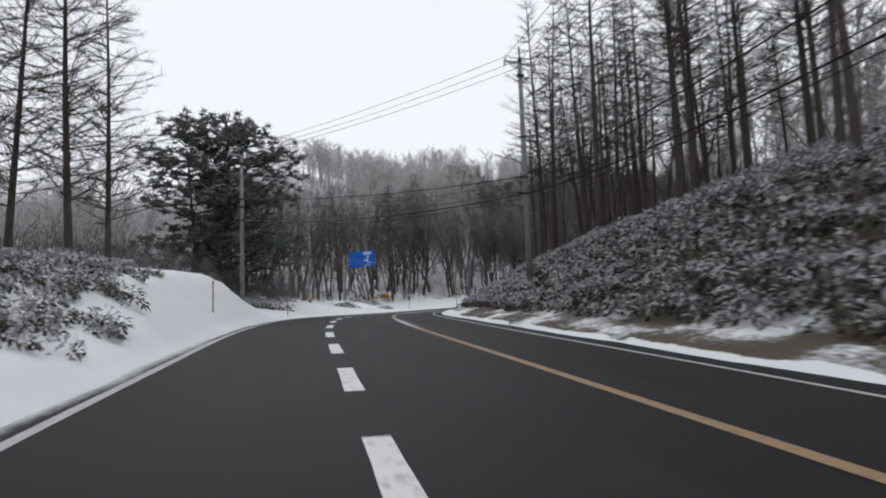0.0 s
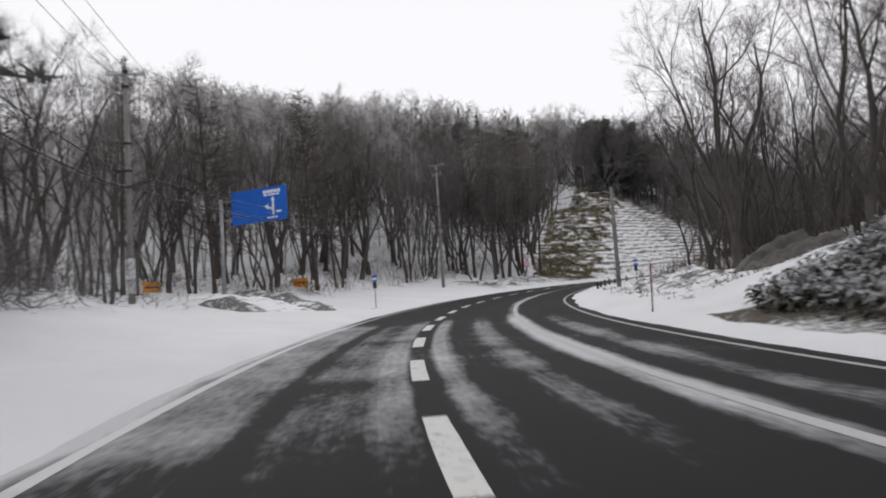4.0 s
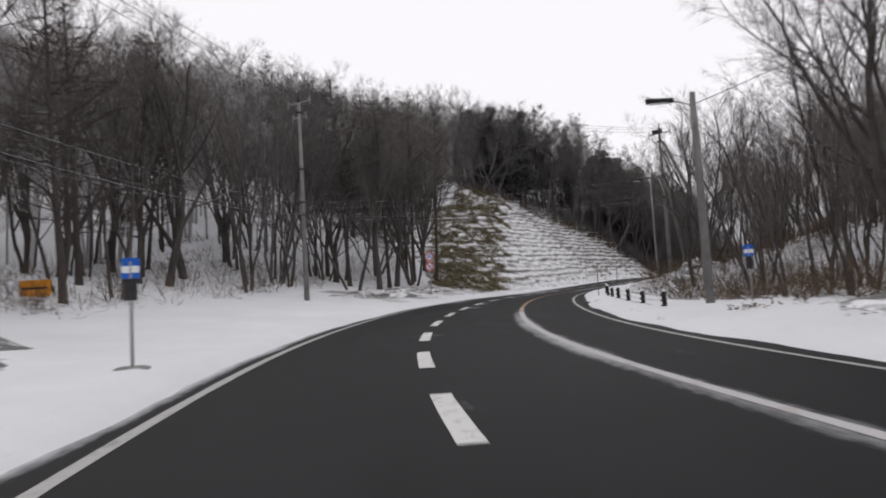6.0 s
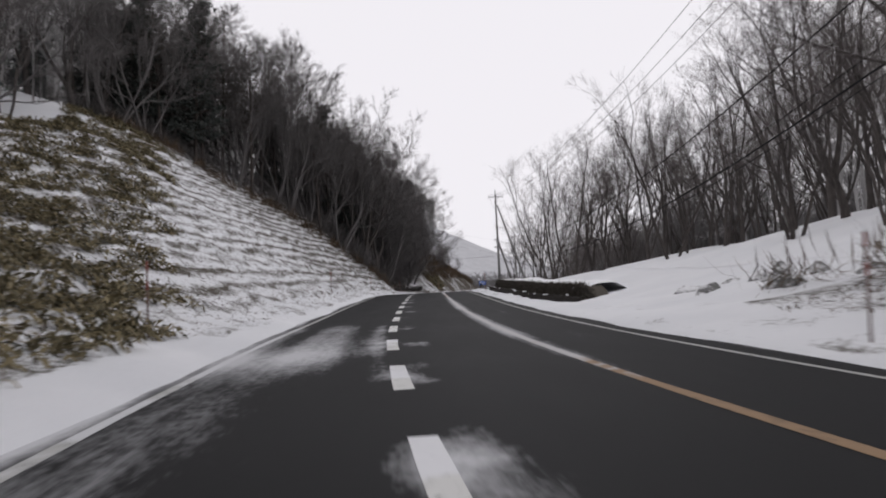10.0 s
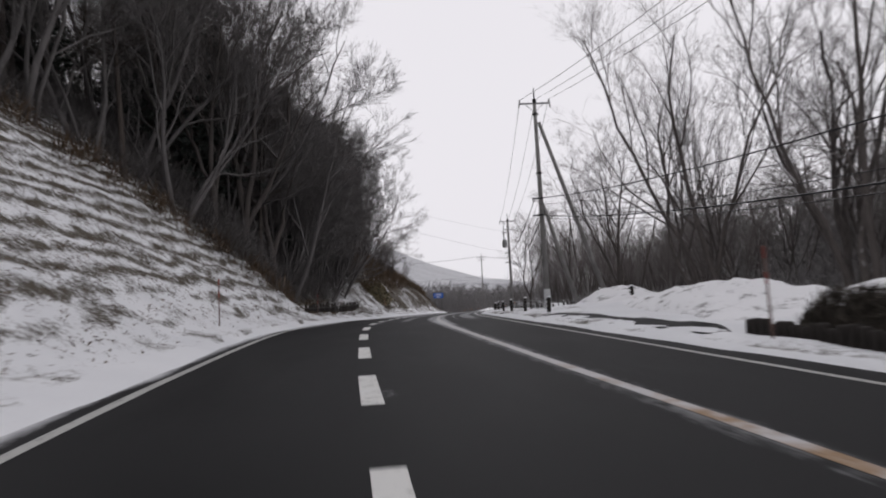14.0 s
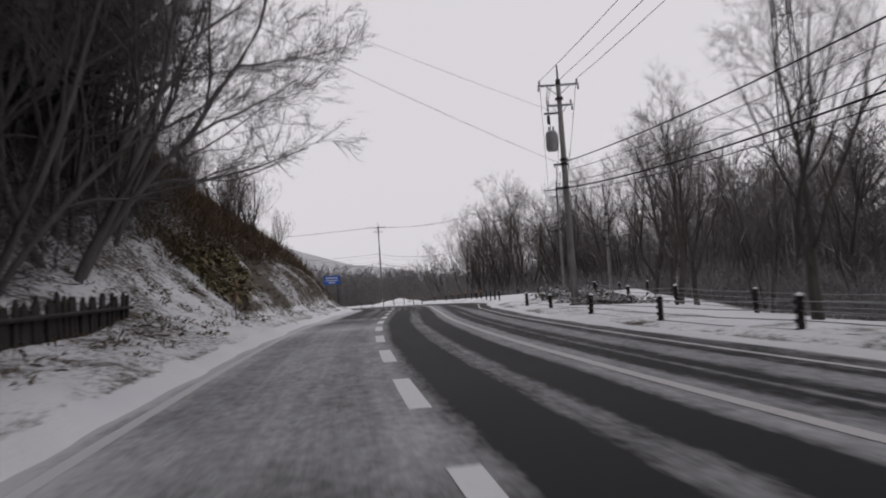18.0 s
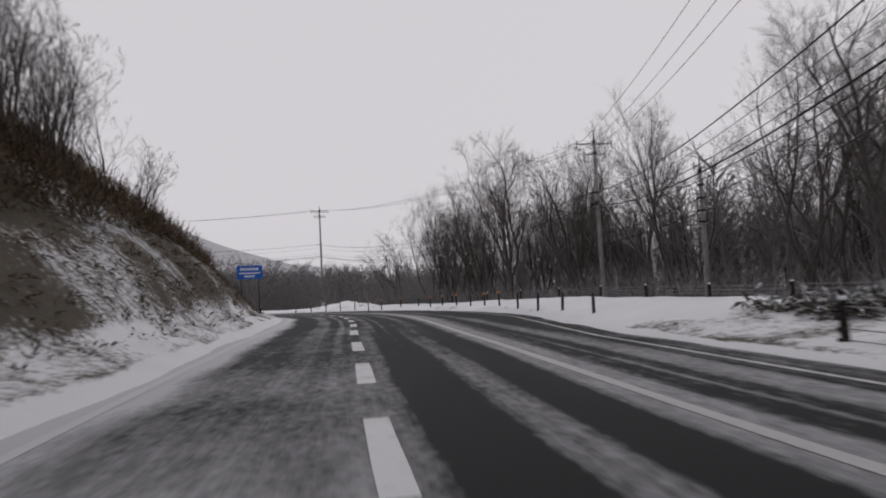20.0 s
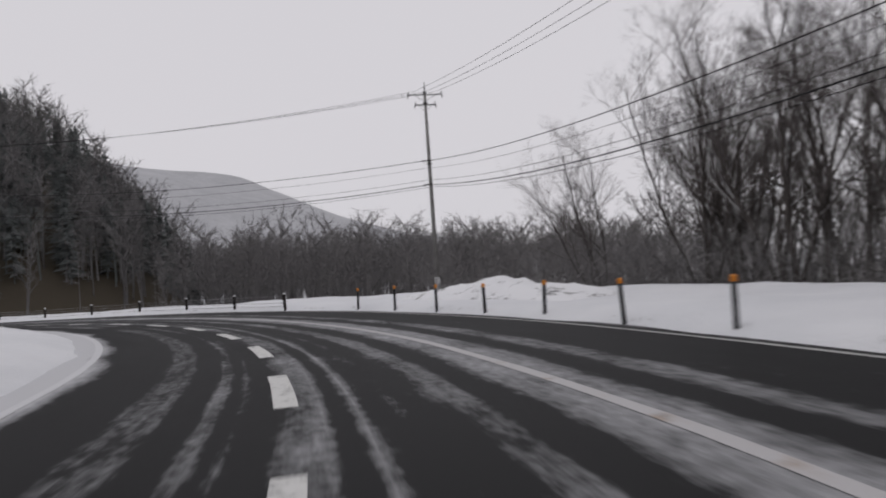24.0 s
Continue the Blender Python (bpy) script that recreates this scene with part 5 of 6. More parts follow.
for (na, xa, ya, za, ta, ra), (nb, xb, yb, zb, tb, rb) in zip(POLES, POLES[1:]):
    far = math.hypot(xb - xa, yb - ya)
    sag = 0.0006 * far * far * 0.55 + 0.15
    for x in (-0.85, 0.05, 0.85):
        ea, eb = off((xa, ya), ra, x, ta - 0.72), off((xb, yb), rb, x, tb - 0.72)
        cable(ea, eb, sag, 0.012, "thin black power line between poles")
    low_a, low_b = za + LOW.get(na, 5.9), zb + LOW.get(nb, 5.9)
    drop_a, drop_b = DROP.get(na, 0.8), DROP.get(nb, 0.8)
    for k, (share, more, r) in enumerate(((0.0, 0.0, 0.022), (0.25, 0.1, 0.01), (0.8, 0.0, 0.012), (1.0, 0.0, 0.028), (1.0, 0.16, 0.014))):
        cable(off((xa, ya), ra, -0.35 + 0.12 * k, low_a - share * drop_a - more), off((xb, yb), rb, -0.35 + 0.12 * k, low_b - share * drop_b - more), sag * 1.2 + 0.06 * k, r, "thick black telephone cable with snow on it" if r > 0.02 else "thin black telephone wire")

# a lower pole in the field, tied to the line
utility_pole(113.1, 237.9, 6.5, 16.0, -20, "short utility pole before leafless trees", arms=((0.6, 0.6),), clamps=(6.5, 7.2))
for dz in (7.2, 6.5):
    cable((113.1, 237.9, 6.5 + dz), (120.8, 246.3, 6.8 + 5.9 - (7.2 - dz)), 0.15, 0.02, "black cable tied between two poles")
    cable((113.1, 237.9, 6.5 + dz), (83.4, 227.1, 7.6 + 5.9 - (7.2 - dz)), 0.5, 0.02, "black cable tied between two poles")
# a wire that crosses high over the road to the wooded slope
cable((83.4, 227.1, 14.6), (40.0, 232.0, 24.0), 0.8, 0.008, "thin wire crossing above the road")
cable((83.4, 227.1, 17.0), (44.0, 240.0, 27.0), 0.8, 0.006, "thin wire crossing above the road")


def street_lamp(x, y, z0, height, reach, turn, label, thick=0.09):
    """A lamp post with a short arm and a flat head; turn: where the arm points."""
    t = thing("street_lamp", pose(x, y, z0, 0, 0, turn), label, "street lamp")
    part("post", Build().tube([(0, 0, -0.4), (0, 0, height * 0.6), (0, 0, height)], [thick, thick * 0.85, thick * 0.65], 12).mesh("post", M_STEEL if thick < 0.12 else M_CONC, True), t)
    part("arm", Build().tube([(0, 0, height - 0.45), (reach * 0.5, 0, height - 0.3), (reach, 0, height - 0.22)], 0.026, 8).mesh("arm", M_STEEL, True), t)
    b = Build()
    b.add([(reach - 0.1, -0.1, height - 0.16), (reach + 0.75, -0.14, height - 0.12), (reach + 0.75, 0.14, height - 0.12), (reach - 0.1, 0.1, height - 0.16),
           (reach - 0.1, -0.08, height - 0.28), (reach + 0.72, -0.11, height - 0.26), (reach + 0.72, 0.11, height - 0.26), (reach - 0.1, 0.08, height - 0.28)],
          [(0, 1, 2, 3), (7, 6, 5, 4), (0, 4, 5, 1), (1, 5, 6, 2), (2, 6, 7, 3), (3, 7, 4, 0)])
    head = part("lamp_head", b.mesh("lamp_head", M_DARK), t)
    part("lens", Build().box(reach + 0.1, -0.08, height - 0.3, reach + 0.65, 0.08, height - 0.27, 0.01).mesh("lens", M_LETTER), head, "clear lamp lens")
    return t


post = street_lamp(-8.45, 95.8, 3.2, 7.2, 0.7, 165, "lamp post of grey concrete beside the guard cable", 0.15)
cable((-8.45, 95.8, 10.0), (6.0, 84.0, 16.2), 0.4, 0.012, "thin black wire led off from the lamp post")
p = on_road(140.8, 10.3)
street_lamp(p[0], p[1], p[2] + 0.5, 8.5, 0.7, 160, "slim steel lamp post on the snowy bank")

# ================= signs =================


def glyphs(text, size, mat, name="digits"):
    """Letters as a mesh in the x-z plane, facing -y, centred."""
    cu = bpy.data.curves.new(name, "FONT")
    cu.body, cu.size, cu.align_x, cu.align_y, cu.extrude = text, size, "CENTER", "CENTER", 0.002
    cu.offset = size * 0.025
    ob = bpy.data.objects.new(name, cu)
    scene.collection.objects.link(ob)
    bpy.context.view_layer.update()
    me = bpy.data.meshes.new_from_object(ob.evaluated_get(bpy.context.evaluated_depsgraph_get()))
    bpy.data.objects.remove(ob)
    me.transform(Matrix.Rotation(radians(90), 4, "X"))
    me.materials.clear()
    me.materials.append(mat)
    return me


def rounded_plate(w, h, thick, r=0.06):
    """A plate in the x-z plane with round corners, its face towards -y."""
    out = []
    for cx, cz, a0 in ((w / 2 - r, h / 2 - r, 0), (-w / 2 + r, h / 2 - r, 90), (-w / 2 + r, -h / 2 + r, 180), (w / 2 - r, -h / 2 + r, 270)):
        for k in range(5):
            a = radians(a0 + 22.5 * k)
            out.append((cx + r * math.cos(a), cz + r * math.sin(a)))
    n = len(out)
    b = Build()
    vs = [(x, -thick / 2, z) for x, z in out] + [(x, thick / 2, z) for x, z in out]
    fs = [tuple(range(n)), tuple(range(2 * n - 1, n - 1, -1))] + [(k, n + k, n + (k + 1) % n, (k + 1) % n) for k in range(n)]
    return b.add(vs, fs)


def flat(b, pts, y):
    """A flat shape in the x-z plane, a little thick."""
    n = len(pts)
    return b.add([(x, y, z) for x, z in pts] + [(x, y + 0.004, z) for x, z in pts], [tuple(range(n))] + [(k, n + k, n + (k + 1) % n, (k + 1) % n) for k in range(n)])


def round_sign_post():
    base = on_road(131.4, -5.95)
    z0 = float(land(base[0], base[1])[0])
    t = thing("speed_limit_sign", pose(base[0], base[1], z0, 0, 0, heading(131.4) - 4), "two round red-rimmed road signs on a pale post", "road sign")
    part("post", Build().tube([(0, 0.05, -0.4), (0, 0.05, 3.35)], 0.036, 12).mesh("post", M_STEELP, True), t, "pale grey steel post")
    for k, zc in enumerate((2.98, 2.2)):
        d = part("sign_disc", Build().disc((0, 0, zc), (0, 1, 0), 0.37, 0.02).mesh("sign_disc", M_LETTER), t, "white disc with a red rim")
        ring = Build()
        for j in range(40):
            a0, a1 = 2 * math.pi * j / 40, 2 * math.pi * (j + 1) / 40
            flat(ring, [(math.cos(a0) * 0.275, zc + math.sin(a0) * 0.275), (math.cos(a1) * 0.275, zc + math.sin(a1) * 0.275),
                        (math.cos(a1) * 0.362, zc + math.sin(a1) * 0.362), (math.cos(a0) * 0.362, zc + math.sin(a0) * 0.362)], -0.017)
        part("red_rim", ring.mesh("red_rim", M_RED), d)
        if k == 0:
            part("digits", glyphs("50", 0.42, M_BLUE), d, "blue digits 50", pose(0, -0.014, zc))
        else:
            b = Build()
            flat(b, [(-0.2, zc + 0.17), (-0.16, zc + 0.21), (0.2, zc - 0.17), (0.16, zc - 0.21)], -0.02)
            part("slash", b.mesh("slash", M_RED), d)
            b = Build()
            flat(b, [(-0.09, zc - 0.2), (-0.04, zc - 0.2), (-0.04, zc - 0.02), (-0.09, zc - 0.02)], -0.016)
            flat(b, [(-0.13, zc - 0.03), (0.0, zc - 0.03), (-0.065, zc + 0.06)], -0.016)
            flat(b, [(0.0, zc - 0.18), (0.05, zc - 0.2), (0.14, zc - 0.02), (0.14, zc + 0.1), (0.09, zc + 0.1), (0.09, zc - 0.02)], -0.016)
            flat(b, [(0.05, zc + 0.09), (0.18, zc + 0.09), (0.115, zc + 0.19)], -0.016)
            part("arrows", b.mesh("arrows", M_BLUE), d, "blue arrows")
    part("clamp", Build().box(-0.07, 0.0, 2.1, 0.07, 0.09, 2.16, 0.01).box(-0.07, 0.0, 2.9, 0.07, 0.09, 2.96, 0.01).mesh("clamp", M_STEEL), t)


round_sign_post()


def guide_sign():
    """The large blue guide sign on its overhanging arms."""
    turn = turn_to((-34.04, 95.53), (-29.7, 93.6))
    t = thing("guide_sign", pose(-31.9, 94.5, 3.9, 0, 0, turn), "large blue road guide sign hung from a grey cantilever post", "road sign")
    z = 6.75
    panel = part("panel", rounded_plate(4.75, 2.25, 0.05, 0.12).mesh("panel", M_BLUE), t, "blue panel with white markings", pose(0, 0, z))
    b = Build()
    flat(b, [(1.18, -0.75), (1.32, -0.75), (1.32, 0.25), (1.18, 0.25)], -0.032)
    flat(b, [(1.08, 0.22), (1.42, 0.22), (1.25, 0.5)], -0.032)
    flat(b, [(0.72, -0.28), (1.18, -0.42), (1.18, -0.28), (0.76, -0.15)], -0.036)
    flat(b, [(0.5, -0.12), (0.78, -0.36), (0.84, -0.02)], -0.032)
    part("arrow", b.mesh("arrow", M_LETTER), panel, "white forked arrow")
    for x0, zz, w, h in ((0.45, 0.82, 1.5, 0.22), (0.5, 0.6, 1.35, 0.1), (0.75, -0.9, 0.9, 0.1), (1.5, -0.55, 0.45, 0.14)):
        b = Build()
        n = max(3, int(w / 0.3))
        for k in range(n):
            xx = x0 + w * k / n
            flat(b, [(xx, zz - h / 2), (xx + w / n * 0.75, zz - h / 2), (xx + w / n * 0.75, zz + h / 2), (xx, zz + h / 2)], -0.032)
        part("lettering", b.mesh("lettering", M_LETTER), panel)
    b = Build()
    b.tube([(-3.6, 0.25, -0.5), (-3.6, 0.25, 7.6)], [0.16, 0.12], 14)
    part("post", b.mesh("post", M_STEEL, True), t)
    for zz in (6.1, 7.35):
        part("arm", Build().tube([(-3.6, 0.25, zz), (-2.2, 0.12, zz), (2.2, 0.12, zz)], 0.06, 10).mesh("arm", M_STEEL, True), t)


guide_sign()


def blue_place_sign():
    turn = turn_to((107.84, 268.03), (109.07, 267.12))
    z0 = 8.35
    t = thing("place_sign", pose(108.45, 267.57, z0, 0, 0, turn), "blue road sign with white lettering on two dark posts", "road sign")
    panel = part("panel", rounded_plate(1.75, 0.95, 0.04, 0.05).mesh("panel", M_BLUE), t, "blue panel", pose(0, 0, 3.05))
    for zz, w, h, n in ((0.22, 1.3, 0.17, 6), (-0.06, 1.45, 0.1, 12), (-0.28, 0.7, 0.14, 5)):
        b = Build()
        for k in range(n):
            xx = -w / 2 + w * k / n
            flat(b, [(xx, zz - h / 2), (xx + w / n * 0.72, zz - h / 2), (xx + w / n * 0.72, zz + h / 2), (xx, zz + h / 2)], -0.028)
        part("lettering", b.mesh("lettering", M_LETTER), panel)
    for x in (-0.6, 0.6):
        part("post", Build().tube([(x, 0.05, -0.6), (x, 0.05, 3.45)], 0.038, 10).mesh("post", M_DARK, True), t, "dark steel post")


blue_place_sign()


def bus_stop(x, y, z0, turn, label):
    t = thing("bus_stop_sign", pose(x, y, z0, 0, 0, turn), label, "bus stop sign")
    part("post", Build().tube([(0, 0, 0), (0, 0, 1.9)], 0.026, 10).mesh("post", M_STEEL, True), t)
    part("foot", Build().tube([(0, 0, -0.05), (0, 0, 0.06), (0, 0, 0.09)], [0.3, 0.3, 0.22], 16).mesh("foot", M_CONC), t, "round concrete foot")
    plate = part("plate", rounded_plate(0.3, 0.36, 0.03, 0.03).mesh("plate", M_BLUE), t, "blue plate", pose(0, 0, 1.78))
    b = Build()
    for y0 in (-0.02, 0.016):
        flat(b, [(-0.147, -0.08), (0.147, -0.08), (0.147, 0.04), (-0.147, 0.04)], y0)
    part("stripe", b.mesh("stripe", M_LETTER), plate, "white stripe")
    part("timetable", Build().box(-0.1, -0.03, 1.22, 0.1, 0.03, 1.6, 0.01).mesh("timetable", M_DARK), t, "dark timetable board")


bus_stop(-23.5, 88.4, 3.25, heading(91) + 8, "blue and white bus stop sign on a thin post in snow")
bus_stop(-7.4, 95.2, float(land(-7.4, 95.2)[0]) - 0.2, heading(100), "blue and white bus stop sign beside the lamp post")


def warning_board(x, y, zc, w, turn):
    z0 = float(land(x, y)[0])
    t = thing("warning_board", pose(x, y, z0, 0, 0, turn), "orange warning board on two short posts in snow", "road sign", "orange boards")
    part("board", rounded_plate(w, 0.8, 0.04, 0.05).mesh("board", M_YELLOW), t, "orange board", pose(0, 0, zc - z0))
    b = Build()
    flat(b, [(-w * 0.4, zc - z0 - 0.05), (w * 0.4, zc - z0 - 0.05), (w * 0.4, zc - z0 + 0.06), (-w * 0.4, zc - z0 + 0.06)], -0.028)
    part("marking", b.mesh("marking", M_DARK), t, "dark bar")
    for sx in (-0.35, 0.35):
        part("post", Build().tube([(sx * w, 0.04, -0.4), (sx * w, 0.04, zc - z0 + 0.3)], 0.03, 8).mesh("post", M_STEEL), t)


warning_board(-33.9, 112.0, 6.1, 1.5, -10)
warning_board(-41.5, 99.0, 5.9, 1.5, 60)

# ================= snow sticks, marker posts, guard cables =================


M_FADED = plain("faded_red_tape", (0.16, 0.045, 0.035), (0.3, 0.09, 0.07), 9.0, 0.7)


def snow_stick(s, d, h, label, mat):
    p = on_road(s, d)
    z0 = float(land(p[0], p[1])[0])
    t = thing("snow_stick", pose(p[0], p[1], z0, random.uniform(-2, 2), random.uniform(-2, 2), 0), label, "snow stick", "snow sticks")
    part("rod", Build().tube([(0, 0, -0.3), (0, 0, h)], [0.024, 0.02], 8).mesh("rod", mat, True), t)
    for zz in (h - 0.12, h - 0.55):
        b = Build().tube([(0, 0, zz - 0.1), (0, 0, zz + 0.1)], 0.027, 8)
        part("reflective_band", b.mesh("reflective_band", M_FADED), t, "faded red band")


for s, d, h, mat in ((28.6, -4.5, 1.3, M_STICK), (48.4, -4.3, 1.2, M_STICK), (148.7, -5.3, 1.75, M_STICK), (185.5, -5.5, 1.75, M_STICK),
                     (209.7, -4.8, 1.7, M_STICK), (264.2, -5.3, 1.5, M_STICK), (234.0, -5.3, 1.5, M_STICK)):
    snow_stick(s, d, h, "weathered red snow stick in the ploughed verge", mat)
for s, d, h in ((35.0, 7.0, 1.3), (49.2, 7.1, 1.5), (71.8, 6.6, 1.5), (118.1, 6.9, 1.7), (142.3, 6.8, 1.7), (196.4, 6.8, 1.7)):
    snow_stick(s, d, h, "thin grey snow stick beside the road edge", M_STICK)


def marker_post(bright):
    t = thing("marker_post", pose(0, 0, -400), "black marker post with an orange reflector on the snow" if bright else "plain black marker post standing in the snow verge", "marker post", "marker posts on the bend")
    part("post", Build().tube([(0, 0, -0.3), (0, 0, 0.84), (0, 0, 0.88)], [0.052, 0.048, 0.03], 10).mesh("post", M_DARK, True), t)
    b = Build()
    b.tube([(0, 0, 0.86), (0, 0, 0.87), (0, 0, 0.96), (0, 0, 0.98)], [0.04, 0.055, 0.055, 0.03], 10)
    if bright:
        part("reflector", b.mesh("reflector", M_REFLECT), t, "orange reflector")
    return t


lit, dim = marker_post(True), marker_post(False)
fresh = {lit, dim}
for k in range(19):
    s = 284.1 + 3.68 * k if k < 9 else 316.9 + 3.4 * (k - 9) if k < 12 else 327.15 + 3.05 * (k - 12)
    p = on_road(s, float(np.interp(s, (284, 302, 314, 321, 327), (7.2, 7.8, 8.0, 8.3, 7.35))))
    first = lit if k > 3 and k not in (6, 10) else dim
    m = pose(p[0], p[1], float(land(p[0], p[1])[0]) - 0.12, random.uniform(-3, 3), random.uniform(-3, 3), heading(s))
    if first in fresh:
        fresh.remove(first)
        first.matrix_basis = m
    else:
        copy_thing(first, m)


def guard_cable(s0, s1, gap, d, label, h=0.78, depth=0.0):
    """Posts with four steel cables."""
    p = on_road(s0, d)
    t = thing("guard_cable", pose(p[0], p[1], p[2]), label, "guard fence")
    n = int((s1 - s0) / gap) + 1
    post = Build().tube([(0, 0, -0.5), (0, 0, h - 0.04), (0, 0, h)], [0.075, 0.07, 0.045], 10)
    for k in range(4):
        post.box(-0.1, -0.05, h - 0.14 - 0.17 * k, 0.02, 0.05, h - 0.07 - 0.17 * k)
    me = post.mesh("post", M_WOOD)
    cap = Build().tube([(0, 0, h), (0, 0, h + 0.03), (0, 0, h + 0.06)], [0.075, 0.07, 0.03], 10).mesh("snow_cap", M_SNOWCAP, True)
    tops = []
    for k in range(n):
        q = on_road(s0 + gap * k, d)
        z = min(float(land(q[0], q[1])[0]), q[2] + 0.3) - depth
        tops.append((q[0] - p[0], q[1] - p[1], z - p[2]))
        po = part("post", me, t, "", pose(*tops[-1], random.uniform(-2, 2), random.uniform(-2, 2), heading(s0 + gap * k)))
        part("snow_cap", cap, po, "small cap of snow")
    for j in range(4):
        pts = []
        for k, (x, y, z) in enumerate(tops):
            zz = z + h - 0.1 - 0.17 * j
            pts.append((x, y, zz))
            if k + 1 < len(tops):
                x2, y2, z2 = tops[k + 1]
                pts.append(((x + x2) / 2, (y + y2) / 2, (zz + z2 + h - 0.1 - 0.17 * j) / 2 - 0.03))
        part("steel_cable", Build().tube(pts, 0.011, 5).mesh("steel_cable", M_STEEL), t, "grey steel cable")


guard_cable(101.0, 124, 3.35, 7.4, "guard fence of dark posts and steel cables above the ditch", 0.7, 0.15)
guard_cable(213.0, 277.0, 6.0, 7.2, "guard fence of dark posts and steel cables above the valley", 0.78, 0.08)
guard_cable(216.0, 281.0, 6.0, 11.5, "second fence of dark posts and cables below the road", 0.8)
guard_cable(282.0, 330.0, 6.0, 16.5, "fence of dark posts and cables behind the snow field", 0.85)
guard_cable(352.0, 425.0, 5.2, 7.2, "guard fence of dark posts round the last bend", 0.75)


def palisade():
    """The dark wooden fence at the foot of the wooded slope."""
    a, b = np.array([47.4, 213.4, 7.8]), np.array([64.3, 231.0, 8.35])
    t = thing("wooden_fence", pose(*a), "dark weathered wooden palisade fence half buried in snow", "fence")
    rng = bent(77)
    way = b - a
    n = 78
    turn = turn_to(a, b)
    pales = []
    for k in range(4):
        w, h = rng.uniform(0.17, 0.22), rng.uniform(1.2, 1.4)
        bb = Build()
        bb.add([(-w / 2, -0.03, -0.6), (w / 2, -0.03, -0.6), (w / 2, -0.03, h - 0.1), (0.02, -0.03, h), (-w / 2, -0.03, h - 0.14),
                (-w / 2, 0.03, -0.6), (w / 2, 0.03, -0.6), (w / 2, 0.03, h - 0.1), (0.02, 0.03, h), (-w / 2, 0.03, h - 0.14)],
               [(0, 1, 2, 3, 4), (9, 8, 7, 6, 5), (0, 5, 6, 1), (1, 6, 7, 2), (2, 7, 8, 3), (3, 8, 9, 4), (4, 9, 5, 0)])
        pales.append(bb.mesh("pale", M_WOOD))
    board = Build().box(-0.15, 0.045, -0.6, 0.15, 0.075, 1.02, 0.006).mesh("board", M_WOOD)
    for k in range(n):
        if k in (41, 42):
            continue
        q = way * k / (n - 1)
        part("board", board, t, "", pose(q[0] + way[0] * 0.5 / n, q[1] + way[1] * 0.5 / n, q[2] + rng.uniform(-0.1, 0.05), 0, rng.normal() * 1.5, turn))
        part("pale", pales[int(rng.integers(4))], t, "", pose(q[0], q[1], q[2] + rng.uniform(-0.12, 0.12), rng.normal() * 3, rng.normal() * 3, turn))
    for z in (0.35, 0.95):
        part("rail", Build().tube([(0, 0, z), tuple(way + [0, 0, z])], 0.05, 6).mesh("rail", M_WOOD), t, m=pose(0.1 * math.sin(radians(turn)), -0.1, 0))


palisade()

# ================= undergrowth =================


def leaf_field(name, label, category, seed, places, leaves, size, tall, mat, droop=0.5, width=0.14, flat_top=0.5, shell=0.3):
    """Clumps of long leaves; places: (x, y, spread) rows. One mesh, as nobody could count them."""
    rng = bent(seed)
    z = land(places[:, 0], places[:, 1])
    n = len(places) * leaves
    base = np.repeat(np.stack([places[:, 0], places[:, 1], z], -1), leaves, 0)
    reach = np.repeat(places[:, 2], leaves)[:, None]
    d = rng.normal(size=(n, 3))
    d[:, 2] = np.abs(d[:, 2]) * flat_top
    d /= np.linalg.norm(d, axis=1)[:, None]
    root = base + d * reach * rng.uniform(shell, 1.0, (n, 1)) * [1, 1, tall]
    out = d * [1, 1, 0.4] + rng.normal(size=(n, 3)) * 0.6
    out /= np.linalg.norm(out, axis=1)[:, None]
    ln = size * rng.uniform(0.6, 1.3, (n, 1))
    tip = root + out * ln - np.array([0, 0, droop]) * ln * rng.uniform(0.2, 1.0, (n, 1))
    mid = root + out * ln * 0.5
    side = np.cross(out, rng.normal(size=(n, 3)) * 0.4 + [0, 0, 1])
    side /= np.linalg.norm(side, axis=1)[:, None] + 1e-9
    w = width * size * rng.uniform(0.7, 1.3, (n, 1))
    v = np.stack([root, mid - side * w, mid + side * w, tip], 1).reshape(-1, 3)
    k = np.arange(n)[:, None] * 4
    f = np.concatenate([k + [[0, 2, 1]], k + [[1, 2, 3]]])
    me = mesh_from(name, v, f, mat)
    set_attr(me, "crest", np.repeat(d[:, 2], 4))
    return tagged(part(name, me), label, category, kind="stuff")


def spots(seed, s0, s1, d0, d1, count, lo, hi, keep=None):
    rng = bent(seed)
    s, d = rng.uniform(s0, s1, count), rng.uniform(d0, d1, count)
    if keep is not None:
        ok = keep(s, d)
        s, d = s[ok], d[ok]
    p = on_road(s, d)
    return np.stack([p[:, 0], p[:, 1], rng.uniform(lo, hi, len(s))], -1)


leaf_field("bamboo_grass_bank", "dark bamboo grass weighed down with snow on the bank", "undergrowth", 501,
           spots(61, -14, 68, 7.9, 20, 4300, 0.35, 0.7, lambda s, d: d < 20 - np.clip((s - 40) / 5, 0, 5)), 60, 0.24, 1.0, M_SASA, 0.6, 0.19, 0.85, 0.75)
leaf_field("bamboo_grass_mound", "snow-dusted bamboo grass on top of the mound", "undergrowth", 502,
           spots(62, -6, 27, -14, -4.6, 1300, 0.26, 0.5, lambda s, d: d < -4.9 - np.clip((s - 15) / 8, 0, 1.5) * 1.2 + 0.4 * np.sin(s * 1.7)), 60, 0.2, 0.9, M_SASA, 0.6, 0.18, 0.85, 0.75)
